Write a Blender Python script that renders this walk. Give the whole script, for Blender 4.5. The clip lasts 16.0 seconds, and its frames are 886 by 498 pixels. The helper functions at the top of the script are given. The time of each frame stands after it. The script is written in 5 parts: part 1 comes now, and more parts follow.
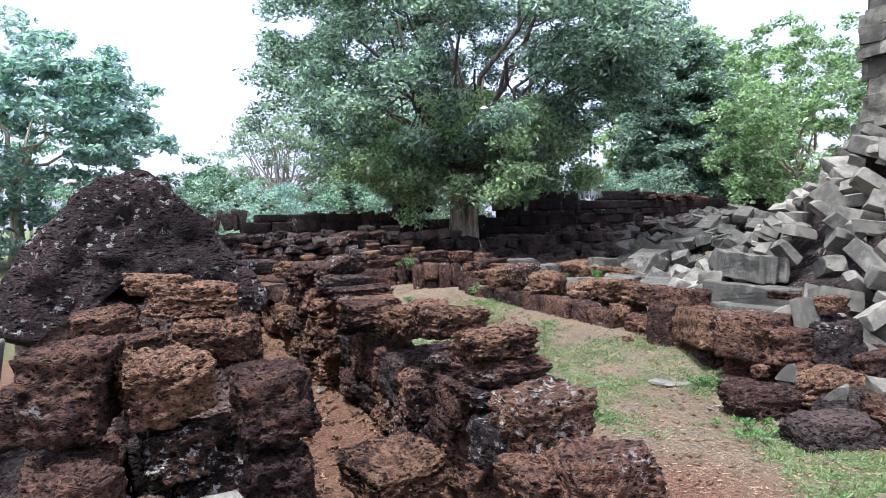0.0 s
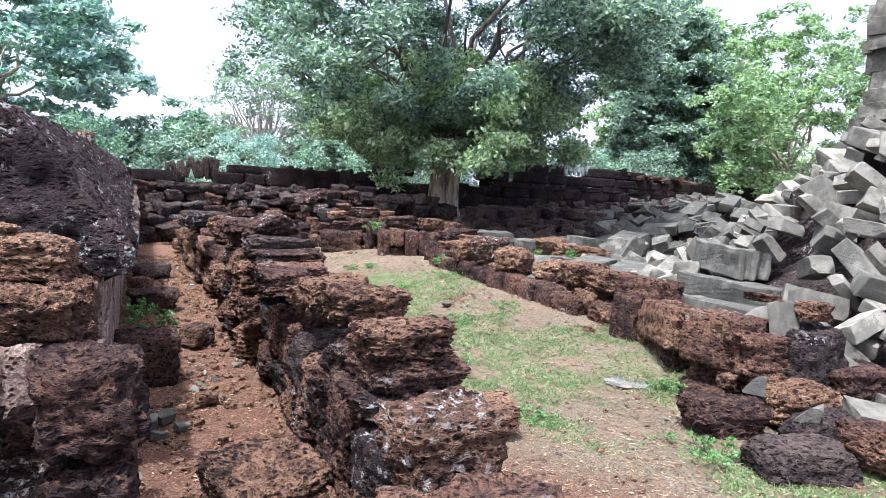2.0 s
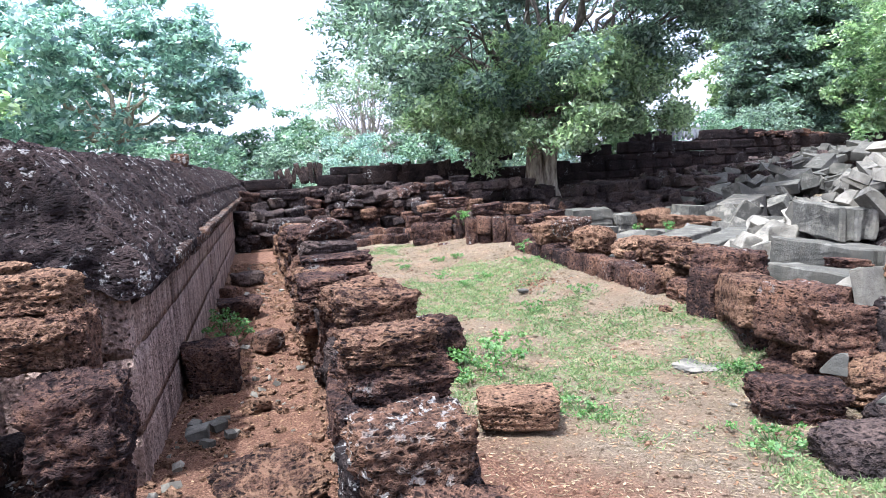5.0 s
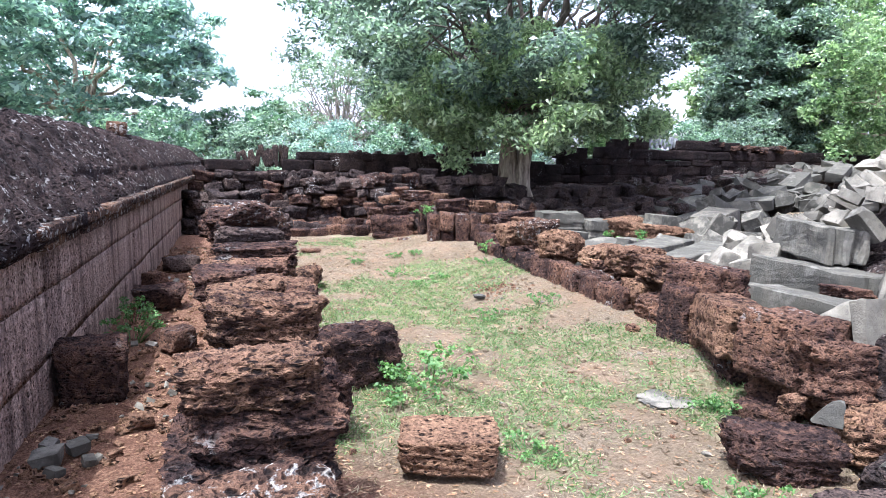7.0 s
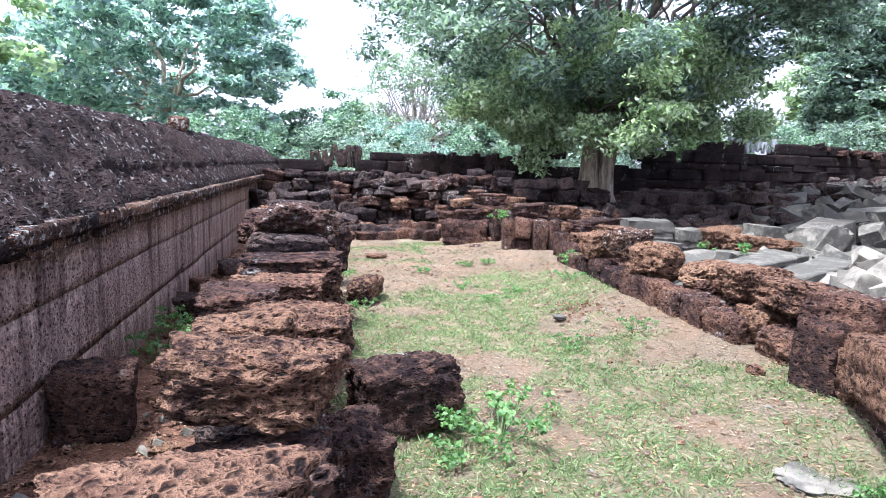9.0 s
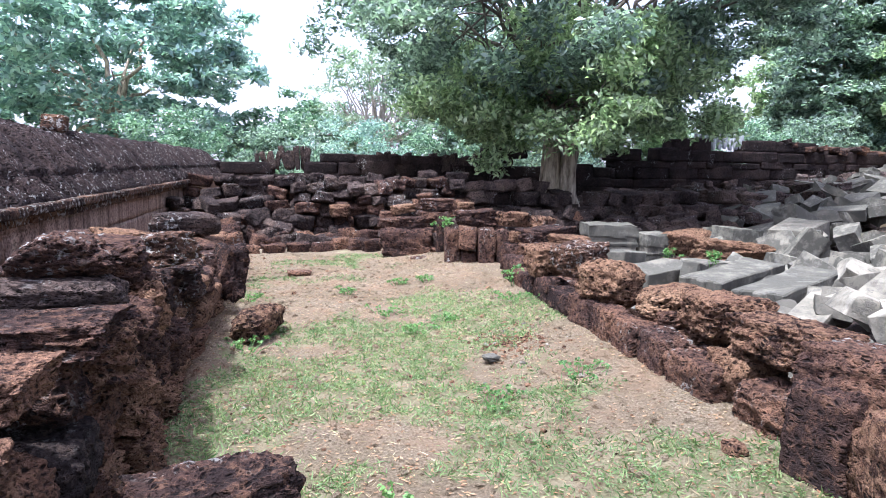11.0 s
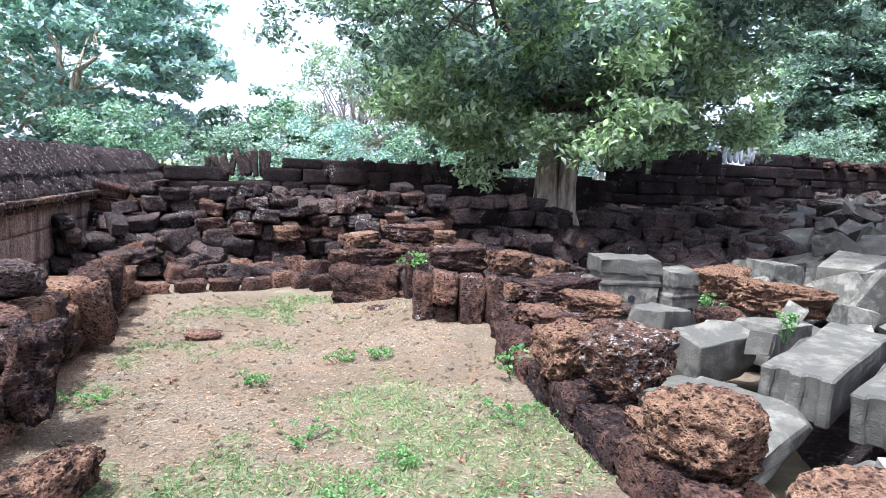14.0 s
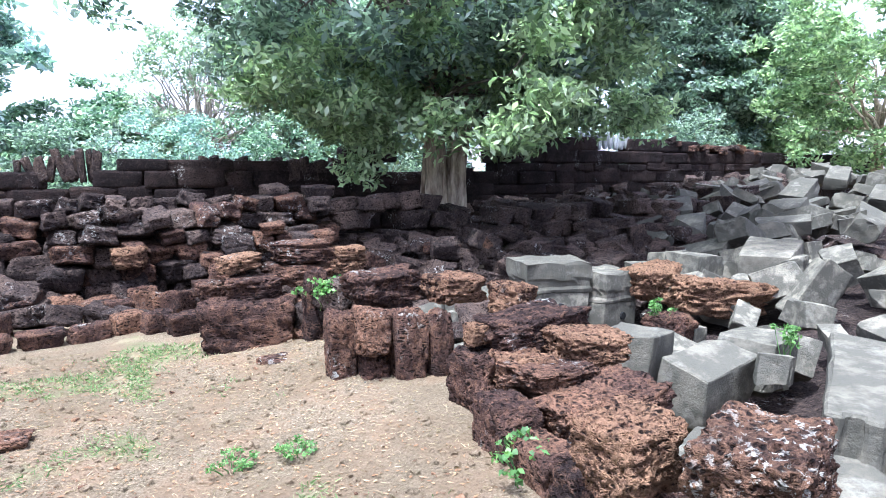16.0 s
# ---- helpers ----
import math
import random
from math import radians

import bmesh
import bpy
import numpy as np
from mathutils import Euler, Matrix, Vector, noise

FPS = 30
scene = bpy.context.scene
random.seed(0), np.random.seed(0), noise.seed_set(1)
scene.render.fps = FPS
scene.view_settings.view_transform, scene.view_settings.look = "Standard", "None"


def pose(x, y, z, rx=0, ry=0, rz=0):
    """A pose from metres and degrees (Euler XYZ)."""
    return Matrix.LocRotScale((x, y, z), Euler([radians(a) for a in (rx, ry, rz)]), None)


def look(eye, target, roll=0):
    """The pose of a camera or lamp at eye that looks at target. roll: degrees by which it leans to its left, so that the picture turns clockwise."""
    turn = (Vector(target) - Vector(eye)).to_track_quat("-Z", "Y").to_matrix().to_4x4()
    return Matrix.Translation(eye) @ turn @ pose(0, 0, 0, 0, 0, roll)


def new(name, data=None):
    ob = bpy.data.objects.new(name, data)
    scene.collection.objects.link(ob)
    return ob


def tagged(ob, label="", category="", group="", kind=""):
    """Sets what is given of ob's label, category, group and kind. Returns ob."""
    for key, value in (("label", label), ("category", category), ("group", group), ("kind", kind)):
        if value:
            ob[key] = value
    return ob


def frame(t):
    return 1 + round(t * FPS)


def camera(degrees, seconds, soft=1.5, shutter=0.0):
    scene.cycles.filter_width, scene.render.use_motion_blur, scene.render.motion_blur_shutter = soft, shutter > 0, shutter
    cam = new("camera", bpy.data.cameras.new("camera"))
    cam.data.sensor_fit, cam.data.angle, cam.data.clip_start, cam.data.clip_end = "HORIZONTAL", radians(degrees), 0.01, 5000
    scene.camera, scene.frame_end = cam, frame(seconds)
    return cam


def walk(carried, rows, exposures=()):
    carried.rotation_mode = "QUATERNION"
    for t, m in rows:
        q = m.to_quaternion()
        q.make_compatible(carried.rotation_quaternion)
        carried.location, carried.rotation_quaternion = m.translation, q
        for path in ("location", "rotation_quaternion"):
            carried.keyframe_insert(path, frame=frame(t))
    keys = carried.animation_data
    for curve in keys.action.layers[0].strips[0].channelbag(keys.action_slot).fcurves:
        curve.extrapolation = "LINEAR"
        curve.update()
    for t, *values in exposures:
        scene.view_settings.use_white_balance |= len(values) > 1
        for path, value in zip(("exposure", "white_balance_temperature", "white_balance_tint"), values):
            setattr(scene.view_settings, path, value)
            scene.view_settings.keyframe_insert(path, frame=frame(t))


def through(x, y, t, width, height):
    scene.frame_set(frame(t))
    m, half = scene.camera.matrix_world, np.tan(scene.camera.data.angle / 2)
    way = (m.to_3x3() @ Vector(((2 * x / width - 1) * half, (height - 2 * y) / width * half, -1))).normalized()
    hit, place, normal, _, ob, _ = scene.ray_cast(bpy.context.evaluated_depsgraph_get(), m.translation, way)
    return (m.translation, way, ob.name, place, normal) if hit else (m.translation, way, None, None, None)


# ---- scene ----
cam = camera(67.6, 16.0, soft=0.8)
PATH = [
    (0, (0.147, 0.198, 1.474), (0.958, 2.024, 1.382), -1.4),
    (0.5, (0.219, 0.382, 1.442), (1.06, 2.189, 1.275), -2.1),
    (1, (0.424, 0.586, 1.47), (1.207, 2.425, 1.385), 2.6),
    (1.5, (0.558, 0.61, 1.491), (1.442, 2.399, 1.362), 2.1),
    (2, (0.729, 0.67, 1.468), (1.576, 2.471, 1.275), 3.1),
    (2.5, (0.846, 0.701, 1.458), (1.617, 2.539, 1.298), 3.0),
    (3, (1.036, 0.672, 1.436), (1.542, 2.599, 1.264), 4.8),
    (3.5, (1.159, 0.633, 1.441), (1.477, 2.599, 1.257), 2.0),
    (4, (1.176, 0.637, 1.463), (1.437, 2.612, 1.28), 0.4),
    (4.5, (1.231, 0.616, 1.482), (1.514, 2.576, 1.203), -2.0),
    (5, (1.297, 0.564, 1.526), (1.803, 2.484, 1.284), -3.0),
    (5.2, (1.323, 0.632, 1.51), (1.883, 2.533, 1.239), -5.2),
    (7.3, (1.754, 1.306, 1.444), (2.342, 3.2, 1.188), 1.3),
    (7.5, (1.787, 1.384, 1.434), (2.378, 3.276, 1.172), 0.2),
    (8, (1.848, 1.651, 1.427), (2.339, 3.569, 1.146), 2.1),
    (8.5, (1.868, 1.867, 1.433), (2.307, 3.797, 1.141), 1.4),
    (9, (1.946, 2.051, 1.417), (2.314, 4.0, 1.164), 1.6),
    (9.5, (2.163, 2.174, 1.455), (2.631, 4.114, 1.311), 1.8),
    (9.7, (2.23, 2.247, 1.451), (2.792, 4.155, 1.236), 1.7),
    (11.8, (2.936, 3.878, 1.496), (3.287, 5.831, 1.244), 1.8),
    (12, (2.982, 4.052, 1.518), (3.331, 6.006, 1.273), 2.5),
    (12.5, (3.072, 4.441, 1.576), (3.499, 6.379, 1.327), 0.8),
    (13, (3.278, 4.851, 1.573), (3.512, 6.832, 1.422), 3.6),
    (13.5, (3.423, 5.246, 1.588), (3.779, 7.197, 1.324), 0.7),
    (14, (3.424, 5.687, 1.612), (3.919, 7.61, 1.374), 2.2),
    (14.5, (3.552, 6.157, 1.608), (4.157, 8.036, 1.282), -1.2),
    (15, (3.621, 6.573, 1.632), (4.34, 8.413, 1.315), -0.3),
    (15.5, (3.492, 7.072, 1.647), (4.28, 8.903, 1.483), 0.5),
    (16, (3.448, 7.544, 1.624), (4.339, 9.317, 1.375), 0.2),
]
walk(cam, [(t, look(eye, target, roll)) for t, eye, target, roll in PATH], [(0.0, 0.78, 5350, 12), (1.0, 0.98, 5350, 12), (3.0, 1.26, 5350, 13), (4.0, 1.24, 5300, 13), (4.5, 1.14, 5300, 13), (5.0, 1.36, 5300, 13), (7.4, 1.40, 5350, 15), (8.6, 1.52, 5350, 16), (9.5, 1.28, 5250, 15), (12.0, 1.32, 5350, 16), (14.0, 1.40, 5250, 13), (16.0, 1.62, 5150, 11)])

# ---- world, sun, exposure ----
SUN_FROM = Vector((-0.27, -0.16, 0.95)).normalized()
world = bpy.data.worlds.new("world")
scene.world = world
world.use_nodes = True
wn = world.node_tree
sky = wn.nodes.new("ShaderNodeTexSky")
sky.sky_type = "NISHITA"
sky.sun_disc = False
sky.sun_elevation = math.asin(SUN_FROM.z)
sky.sun_rotation = math.atan2(SUN_FROM.x, SUN_FROM.y)
sky.air_density, sky.dust_density, sky.ozone_density = 0.8, 6.0, 1.0
veil = wn.nodes.new("ShaderNodeMix")
veil.data_type, veil.blend_type = "RGBA", "ADD"
veil.inputs[0].default_value = 1.0
veil.inputs[7].default_value = (3.05, 2.68, 2.95, 1)
wn.links.new(sky.outputs[0], veil.inputs[6])
wn.links.new(veil.outputs[2], wn.nodes["Background"].inputs[0])
wn.nodes["Background"].inputs[1].default_value = 0.15
sun = new("sun", bpy.data.lights.new("sun", "SUN"))
sun.data.energy, sun.data.angle, sun.data.color = 4.2, radians(2), (1.0, 0.96, 0.89)
sun.matrix_world = look(SUN_FROM * 60, (0, 0, 0))


# ---- materials ----
class Nodes:
    """Short hand for building a node material."""

    def __init__(self, name):
        self.mat = bpy.data.materials.new(name)
        self.mat.use_nodes = True
        self.t = self.mat.node_tree
        self.bsdf = self.t.nodes["Principled BSDF"]

    def add(self, kind, **inputs):
        n = self.t.nodes.new(kind)
        for k, v in inputs.items():
            self.put(n, k.replace("_", " "), v)
        return n

    def put(self, n, key, v):
        if isinstance(v, bpy.types.NodeSocket):
            self.t.links.new(v, n.inputs[key])
        else:
            n.inputs[key].default_value = v

    def pos(self):
        return self.add("ShaderNodeNewGeometry").outputs["Position"]

    def rand(self):
        return self.add("ShaderNodeObjectInfo").outputs["Random"]

    def noise(self, scale, detail=4.0, rough=0.55, vec=None):
        n = self.add("ShaderNodeTexNoise", Scale=scale, Detail=detail, Roughness=rough)
        self.put(n, "Vector", vec or self.pos())
        return n.outputs["Fac"]

    def cells(self, scale, vec=None):
        n = self.add("ShaderNodeTexVoronoi", Scale=scale)
        self.put(n, "Vector", vec or self.pos())
        return n.outputs["Distance"]

    def ramp(self, fac, *stops):
        n = self.add("ShaderNodeValToRGB")
        self.put(n, "Fac", fac)
        e = n.color_ramp.elements
        while len(e) < len(stops):
            e.new(0.5)
        for el, (p, c) in zip(e, stops):
            el.position = p
            el.color = (*c, 1) if isinstance(c, tuple) else (c, c, c, 1)
        return n.outputs["Color"]

    def mix(self, fac, a, b, blend="MIX"):
        n = self.t.nodes.new("ShaderNodeMix")
        n.data_type, n.blend_type = "RGBA", blend
        for sock, v in ((n.inputs[0], fac), (n.inputs[6], a), (n.inputs[7], b)):
            if isinstance(v, bpy.types.NodeSocket):
                self.t.links.new(v, sock)
            else:
                sock.default_value = (*v, 1) if isinstance(v, tuple) else v
        return n.outputs[2]

    def math(self, op, a, b=0.5):
        n = self.t.nodes.new("ShaderNodeMath")
        n.operation = op
        for sock, v in zip(n.inputs, (a, b)):
            if isinstance(v, bpy.types.NodeSocket):
                self.t.links.new(v, sock)
            else:
                sock.default_value = v
        return n.outputs[0]

    def finish(self, color, rough=0.9, height=None, depth=0.02, spec=0.25):
        self.put(self.bsdf, "Base Color", color if isinstance(color, bpy.types.NodeSocket) else (*color, 1))
        self.put(self.bsdf, "Roughness", rough)
        self.put(self.bsdf, "Specular IOR Level", spec)
        if height is not None:
            b = self.add("ShaderNodeBump", Strength=1.0, Distance=depth, Height=height)
            self.put(self.bsdf, "Normal", b.outputs[0])
        return self.mat


def laterite(name, dark, mid, light, lichen=0.66, pits=26.0, depth=0.08, orange=0.5, spot=0.55, pale=(0.42, 0.41, 0.37), fresh=0.50):
    """Honeycombed iron-red stone under a dark crust, with pale lichen spots; pit shade is in the colour."""
    m = Nodes(name)
    p = m.pos()
    warp = m.add("ShaderNodeTexNoise", Scale=11.0, Detail=3.0)
    m.put(warp, "Vector", p)
    bent = m.add("ShaderNodeVectorMath")
    bent.operation = "MULTIPLY_ADD"
    m.t.links.new(warp.outputs["Color"], bent.inputs[0])
    bent.inputs[1].default_value = (0.07, 0.07, 0.07)
    m.t.links.new(p, bent.inputs[2])
    flat = m.add("ShaderNodeMapping", Scale=(0.8, 0.8, 1.6))
    m.put(flat, "Vector", bent.outputs[0])
    v = flat.outputs[0]
    grain = m.noise(34, 6, 0.7, p)
    broad = m.noise(2.3, 4, 0.6, p)
    tone = m.math("ADD", m.math("MULTIPLY", broad, 0.8), m.math("ADD", 0.1, m.math("MULTIPLY", m.math("SUBTRACT", m.rand(), 0.5), 0.24)))
    col = m.ramp(tone, (0.34, dark), (orange, mid), (0.70, light))
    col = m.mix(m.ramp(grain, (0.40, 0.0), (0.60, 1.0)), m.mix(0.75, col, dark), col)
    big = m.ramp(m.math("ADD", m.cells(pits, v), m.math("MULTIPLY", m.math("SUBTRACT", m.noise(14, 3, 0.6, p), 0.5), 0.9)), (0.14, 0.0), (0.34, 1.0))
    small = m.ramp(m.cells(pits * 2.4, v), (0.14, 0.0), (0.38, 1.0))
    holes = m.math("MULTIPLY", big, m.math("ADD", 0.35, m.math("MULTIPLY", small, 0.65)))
    # pits coloured near-black: the shade of deep holes on top of the bump
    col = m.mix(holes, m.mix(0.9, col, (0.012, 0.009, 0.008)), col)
    ridge = m.math("MULTIPLY", m.ramp(m.noise(16, 5, 0.75, p), (fresh, 0.0), (fresh + 0.13, 0.8)), holes)
    col = m.mix(m.math("MULTIPLY", ridge, 0.8), col, m.mix(0.5, light, mid))
    spots = m.math("MULTIPLY", m.ramp(m.noise(22, 4, 0.65, p), (spot, 0.0), (spot + 0.05, 1.0)), m.ramp(m.noise(1.7, 3, 0.6, p), (lichen - 0.07, 0.0), (lichen + 0.05, 1.0)))
    col = m.mix(m.math("MULTIPLY", spots, holes), col, pale)
    h = m.math("ADD", m.math("MULTIPLY", holes, 0.9), m.math("ADD", m.math("MULTIPLY", grain, 0.7), m.math("MULTIPLY", m.noise(16, 5, 0.75, p), 0.9)))
    return m.finish(col, 0.95, h, depth, 0.1)


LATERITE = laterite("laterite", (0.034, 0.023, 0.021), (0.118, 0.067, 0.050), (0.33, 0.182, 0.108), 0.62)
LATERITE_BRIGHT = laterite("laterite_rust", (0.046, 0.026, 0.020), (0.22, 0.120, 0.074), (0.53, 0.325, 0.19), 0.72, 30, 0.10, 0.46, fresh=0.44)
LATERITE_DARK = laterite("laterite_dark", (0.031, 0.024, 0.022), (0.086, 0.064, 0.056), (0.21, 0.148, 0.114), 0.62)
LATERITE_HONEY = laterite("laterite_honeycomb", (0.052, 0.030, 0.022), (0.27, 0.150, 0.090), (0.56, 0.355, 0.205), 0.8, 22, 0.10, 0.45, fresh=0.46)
# blackened stone, darkened further to stand in for the tree's shade
FAR_SHADED = laterite("laterite_black_shaded", (0.016, 0.012, 0.012), (0.034, 0.025, 0.024), (0.080, 0.054, 0.044), 0.66)
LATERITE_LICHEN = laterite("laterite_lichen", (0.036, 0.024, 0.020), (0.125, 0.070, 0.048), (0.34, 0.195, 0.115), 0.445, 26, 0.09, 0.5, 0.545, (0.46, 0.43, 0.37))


def weathered_wall():
    """Faces of the gallery wall: brown laterite with vertical rain streaks."""
    m = Nodes("laterite_streaked")
    p = m.pos()
    stretch = m.add("ShaderNodeMapping", Scale=(1, 1, 0.12))
    m.put(stretch, "Vector", p)
    streak = m.noise(9, 5, 0.6, stretch.outputs[0])
    grain = m.noise(40, 5, 0.6, p)
    col = m.ramp(streak, (0.33, (0.155, 0.107, 0.085)), (0.5, (0.41, 0.288, 0.222)), (0.68, (0.58, 0.435, 0.335)))
    col = m.mix(m.ramp(grain, (0.36, 0.0), (0.6, 1.0)), m.mix(0.6, col, (0.02, 0.014, 0.012)), col)
    h = m.math("ADD", m.math("MULTIPLY", streak, 1.2), m.math("ADD", grain, m.ramp(m.cells(30, p), (0.08, 0.0), (0.34, 1.1))))
    # shade inside the wall's pits, painted near-black
    col = m.mix(m.ramp(m.cells(30, p), (0.10, 0.7), (0.26, 0.0)), col, (0.016, 0.011, 0.010))
    return m.finish(col, 0.95, h, 0.04, 0.1)


WALL_STREAK = weathered_wall()


def sandstone_mat(name="sandstone", stained=0.6):
    m = Nodes(name)
    p = m.pos()
    broad = m.noise(1.7, 5, 0.6, p)
    grain = m.noise(55, 5, 0.7, p)
    stain = m.noise(5, 6, 0.65, p)
    tone = m.math("ADD", broad, m.math("MULTIPLY", m.math("SUBTRACT", m.rand(), 0.5), 0.45))
    col = m.ramp(tone, (0.26, (0.070, 0.064, 0.047)), (0.5, (0.175, 0.160, 0.120)), (0.80, (0.32, 0.292, 0.222)))
    col = m.mix(m.ramp(stain, (0.47 if stained < 0.9 else 0.40, 0.0), (0.60 if stained < 0.9 else 0.53, stained)), col, (0.056, 0.053, 0.041))
    col = m.mix(m.ramp(m.noise(3.1, 6, 0.72, p), (0.55, 0.0), (0.66, 0.5)), col, (0.33, 0.312, 0.255))
    if stained > 0.9:
        col = m.mix(0.30, col, (0.088, 0.086, 0.064))
    col = m.mix(m.ramp(m.noise(17, 5, 0.7, p), (0.58, 0.0), (0.66, 0.6)), col, (0.055, 0.052, 0.044))
    col = m.mix(m.math("MULTIPLY", grain, 0.35), col, (0.10, 0.095, 0.085))
    h = m.math("ADD", m.math("MULTIPLY", grain, 0.5), stain)
    return m.finish(col, 0.88, h, 0.022, 0.2)


SANDSTONE = sandstone_mat()
SANDSTONE_AGED = sandstone_mat("sandstone_aged", 0.92)


def ground_mat():
    """Sandy soil with dry and green grass in the court, rust-red grit in the passage."""
    m = Nodes("soil")
    p = m.pos()
    sep = m.add("ShaderNodeSeparateXYZ")
    m.put(sep, "Vector", p)
    x, y = sep.outputs[0], sep.outputs[1]
    fine = m.noise(70, 5, 0.7, p)
    mid = m.noise(9, 5, 0.65, p)
    broad = m.noise(1.1, 5, 0.6, p)
    sand = m.ramp(fine, (0.32, (0.118, 0.092, 0.058)), (0.5, (0.236, 0.188, 0.124)), (0.66, (0.39, 0.325, 0.232)))
    sand = m.mix(m.ramp(m.noise(2.4, 4, 0.6, p), (0.44, 0.0), (0.62, 0.65)), sand, (0.27, 0.185, 0.115))
    sand = m.mix(m.ramp(broad, (0.42, 0.55), (0.56, 0.0)), sand, (0.175, 0.135, 0.085))
    sand = m.mix(m.ramp(m.noise(26, 4, 0.7, p), (0.56, 0.0), (0.66, 0.55)), sand, (0.11, 0.082, 0.055))
    rust = m.ramp(fine, (0.32, (0.075, 0.040, 0.027)), (0.5, (0.225, 0.122, 0.075)), (0.68, (0.42, 0.255, 0.16)))
    rust = m.mix(m.ramp(mid, (0.45, 0.0), (0.65, 0.6)), rust, (0.105, 0.050, 0.032))
    straw = m.ramp(mid, (0.3, (0.19, 0.16, 0.095)), (0.7, (0.40, 0.345, 0.22)))
    green = m.ramp(mid, (0.3, (0.080, 0.098, 0.040)), (0.7, (0.21, 0.215, 0.105)))
    start = m.ramp(m.math("MULTIPLY", y, 0.1), (0.30, 1.0), (0.47, 0.0))
    edge = m.math("ADD", m.math("SUBTRACT", x, m.math("MULTIPLY", start, 1.3)), m.math("MULTIPLY", m.math("SUBTRACT", mid, 0.5), 0.5))
    passage = m.ramp(m.math("MULTIPLY", m.math("SUBTRACT", edge, 1.5), 1.0), (0.0, 1.0), (0.7, 0.0))
    turfed = m.add("ShaderNodeAttribute")
    turfed.attribute_name = "turf"
    grass = m.ramp(m.math("ADD", m.math("MULTIPLY", turfed.outputs["Fac"], 0.7), m.math("MULTIPLY", m.math("SUBTRACT", mid, 0.5), 1.2)), (0.15, 0.0), (0.5, 0.9))
    turf = m.mix(m.ramp(m.noise(4.5, 4, 0.6, p), (0.42, 0.0), (0.6, 0.85)), straw, green)
    court = m.mix(grass, sand, turf)
    col = m.mix(passage, court, rust)
    wild = m.ramp(m.math("ADD", m.math("MULTIPLY", x, -0.5), m.math("MULTIPLY", m.math("SUBTRACT", m.noise(0.8, 4, 0.6, p), 0.5), 1.2)), (0.55, 0.0), (0.85, 1.0))
    col = m.mix(wild, col, green)
    h = m.math("ADD", m.math("MULTIPLY", fine, 1.6), m.math("MULTIPLY", mid, 2.0))
    return m.finish(col, 0.95, h, 0.03, 0.1)


SOIL = ground_mat()


def leaf_mat(name, dark, mid, light, through=0.5, gloss=0.45):
    m = Nodes(name)
    isl = m.add("ShaderNodeNewGeometry").outputs["Random Per Island"]
    clump = m.noise(0.55, 3, 0.6)
    tone = m.math("ADD", m.math("MULTIPLY", isl, 0.55), m.math("MULTIPLY", clump, 0.55))
    col = m.ramp(tone, (0.22, dark), (0.52, mid), (0.82, light))
    m.finish(col, gloss, None, 0, 0.5)
    tr = m.add("ShaderNodeBsdfTranslucent", Color=m.mix(1.0, col, (1.2, 1.4, 0.9), "MULTIPLY"))
    mx = m.add("ShaderNodeMixShader", Fac=through)
    m.t.links.new(m.bsdf.outputs[0], mx.inputs[1])
    m.t.links.new(tr.outputs[0], mx.inputs[2])
    m.t.links.new(mx.outputs[0], m.t.nodes["Material Output"].inputs[0])
    return m.mat


# tree leaf tones: the pale ends also paint in sunlit leaf tops
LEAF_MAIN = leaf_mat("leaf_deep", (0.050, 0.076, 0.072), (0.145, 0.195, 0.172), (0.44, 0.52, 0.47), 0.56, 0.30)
# yellower and lighter than the crown: sunlight on the skirt, put into the colour
LEAF_SKIRT_SUNLIT = leaf_mat("leaf_skirt_sunlit", (0.100, 0.140, 0.085), (0.25, 0.315, 0.195), (0.54, 0.61, 0.42), 0.58, 0.30)
# distance haze is mixed into this leaf colour: paler and bluer
LEAF_BLUE_HAZE = leaf_mat("leaf_bluegreen_haze", (0.088, 0.145, 0.155), (0.215, 0.310, 0.315), (0.49, 0.59, 0.58), 0.54, 0.30)
LEAF_LIGHT = leaf_mat("leaf_light", (0.080, 0.130, 0.072), (0.215, 0.295, 0.170), (0.49, 0.57, 0.37), 0.52, 0.33)
LEAF_PALE = leaf_mat("leaf_pale", (0.12, 0.17, 0.13), (0.22, 0.28, 0.21), (0.38, 0.44, 0.34), 0.45, 0.38)
LEAF_HEDGE = leaf_mat("leaf_hedge", (0.042, 0.085, 0.060), (0.125, 0.205, 0.150), (0.36, 0.47, 0.37), 0.45, 0.35)
LEAF_WEED = leaf_mat("leaf_weed", (0.045, 0.10, 0.03), (0.095, 0.195, 0.055), (0.19, 0.32, 0.10), 0.4, 0.6)
STRAW = leaf_mat("straw", (0.13, 0.09, 0.05), (0.25, 0.19, 0.105), (0.42, 0.34, 0.21), 0.2, 0.7)
GRASS = leaf_mat("grass_blade", (0.060, 0.105, 0.034), (0.130, 0.195, 0.070), (0.245, 0.295, 0.125), 0.35, 0.6)


def bark_mat(name, dark, light):
    m = Nodes(name)
    stretch = m.add("ShaderNodeMapping", Scale=(1, 1, 0.25))
    m.put(stretch, "Vector", m.pos())
    n = m.noise(9, 6, 0.65, stretch.outputs[0])
    col = m.ramp(n, (0.35, dark), (0.65, light))
    return m.finish(col, 0.9, n, 0.03, 0.15)


BARK = bark_mat("bark", (0.15, 0.115, 0.085), (0.52, 0.44, 0.33))
BARK_DARK = bark_mat("bark_dark", (0.05, 0.042, 0.036), (0.16, 0.135, 0.11))
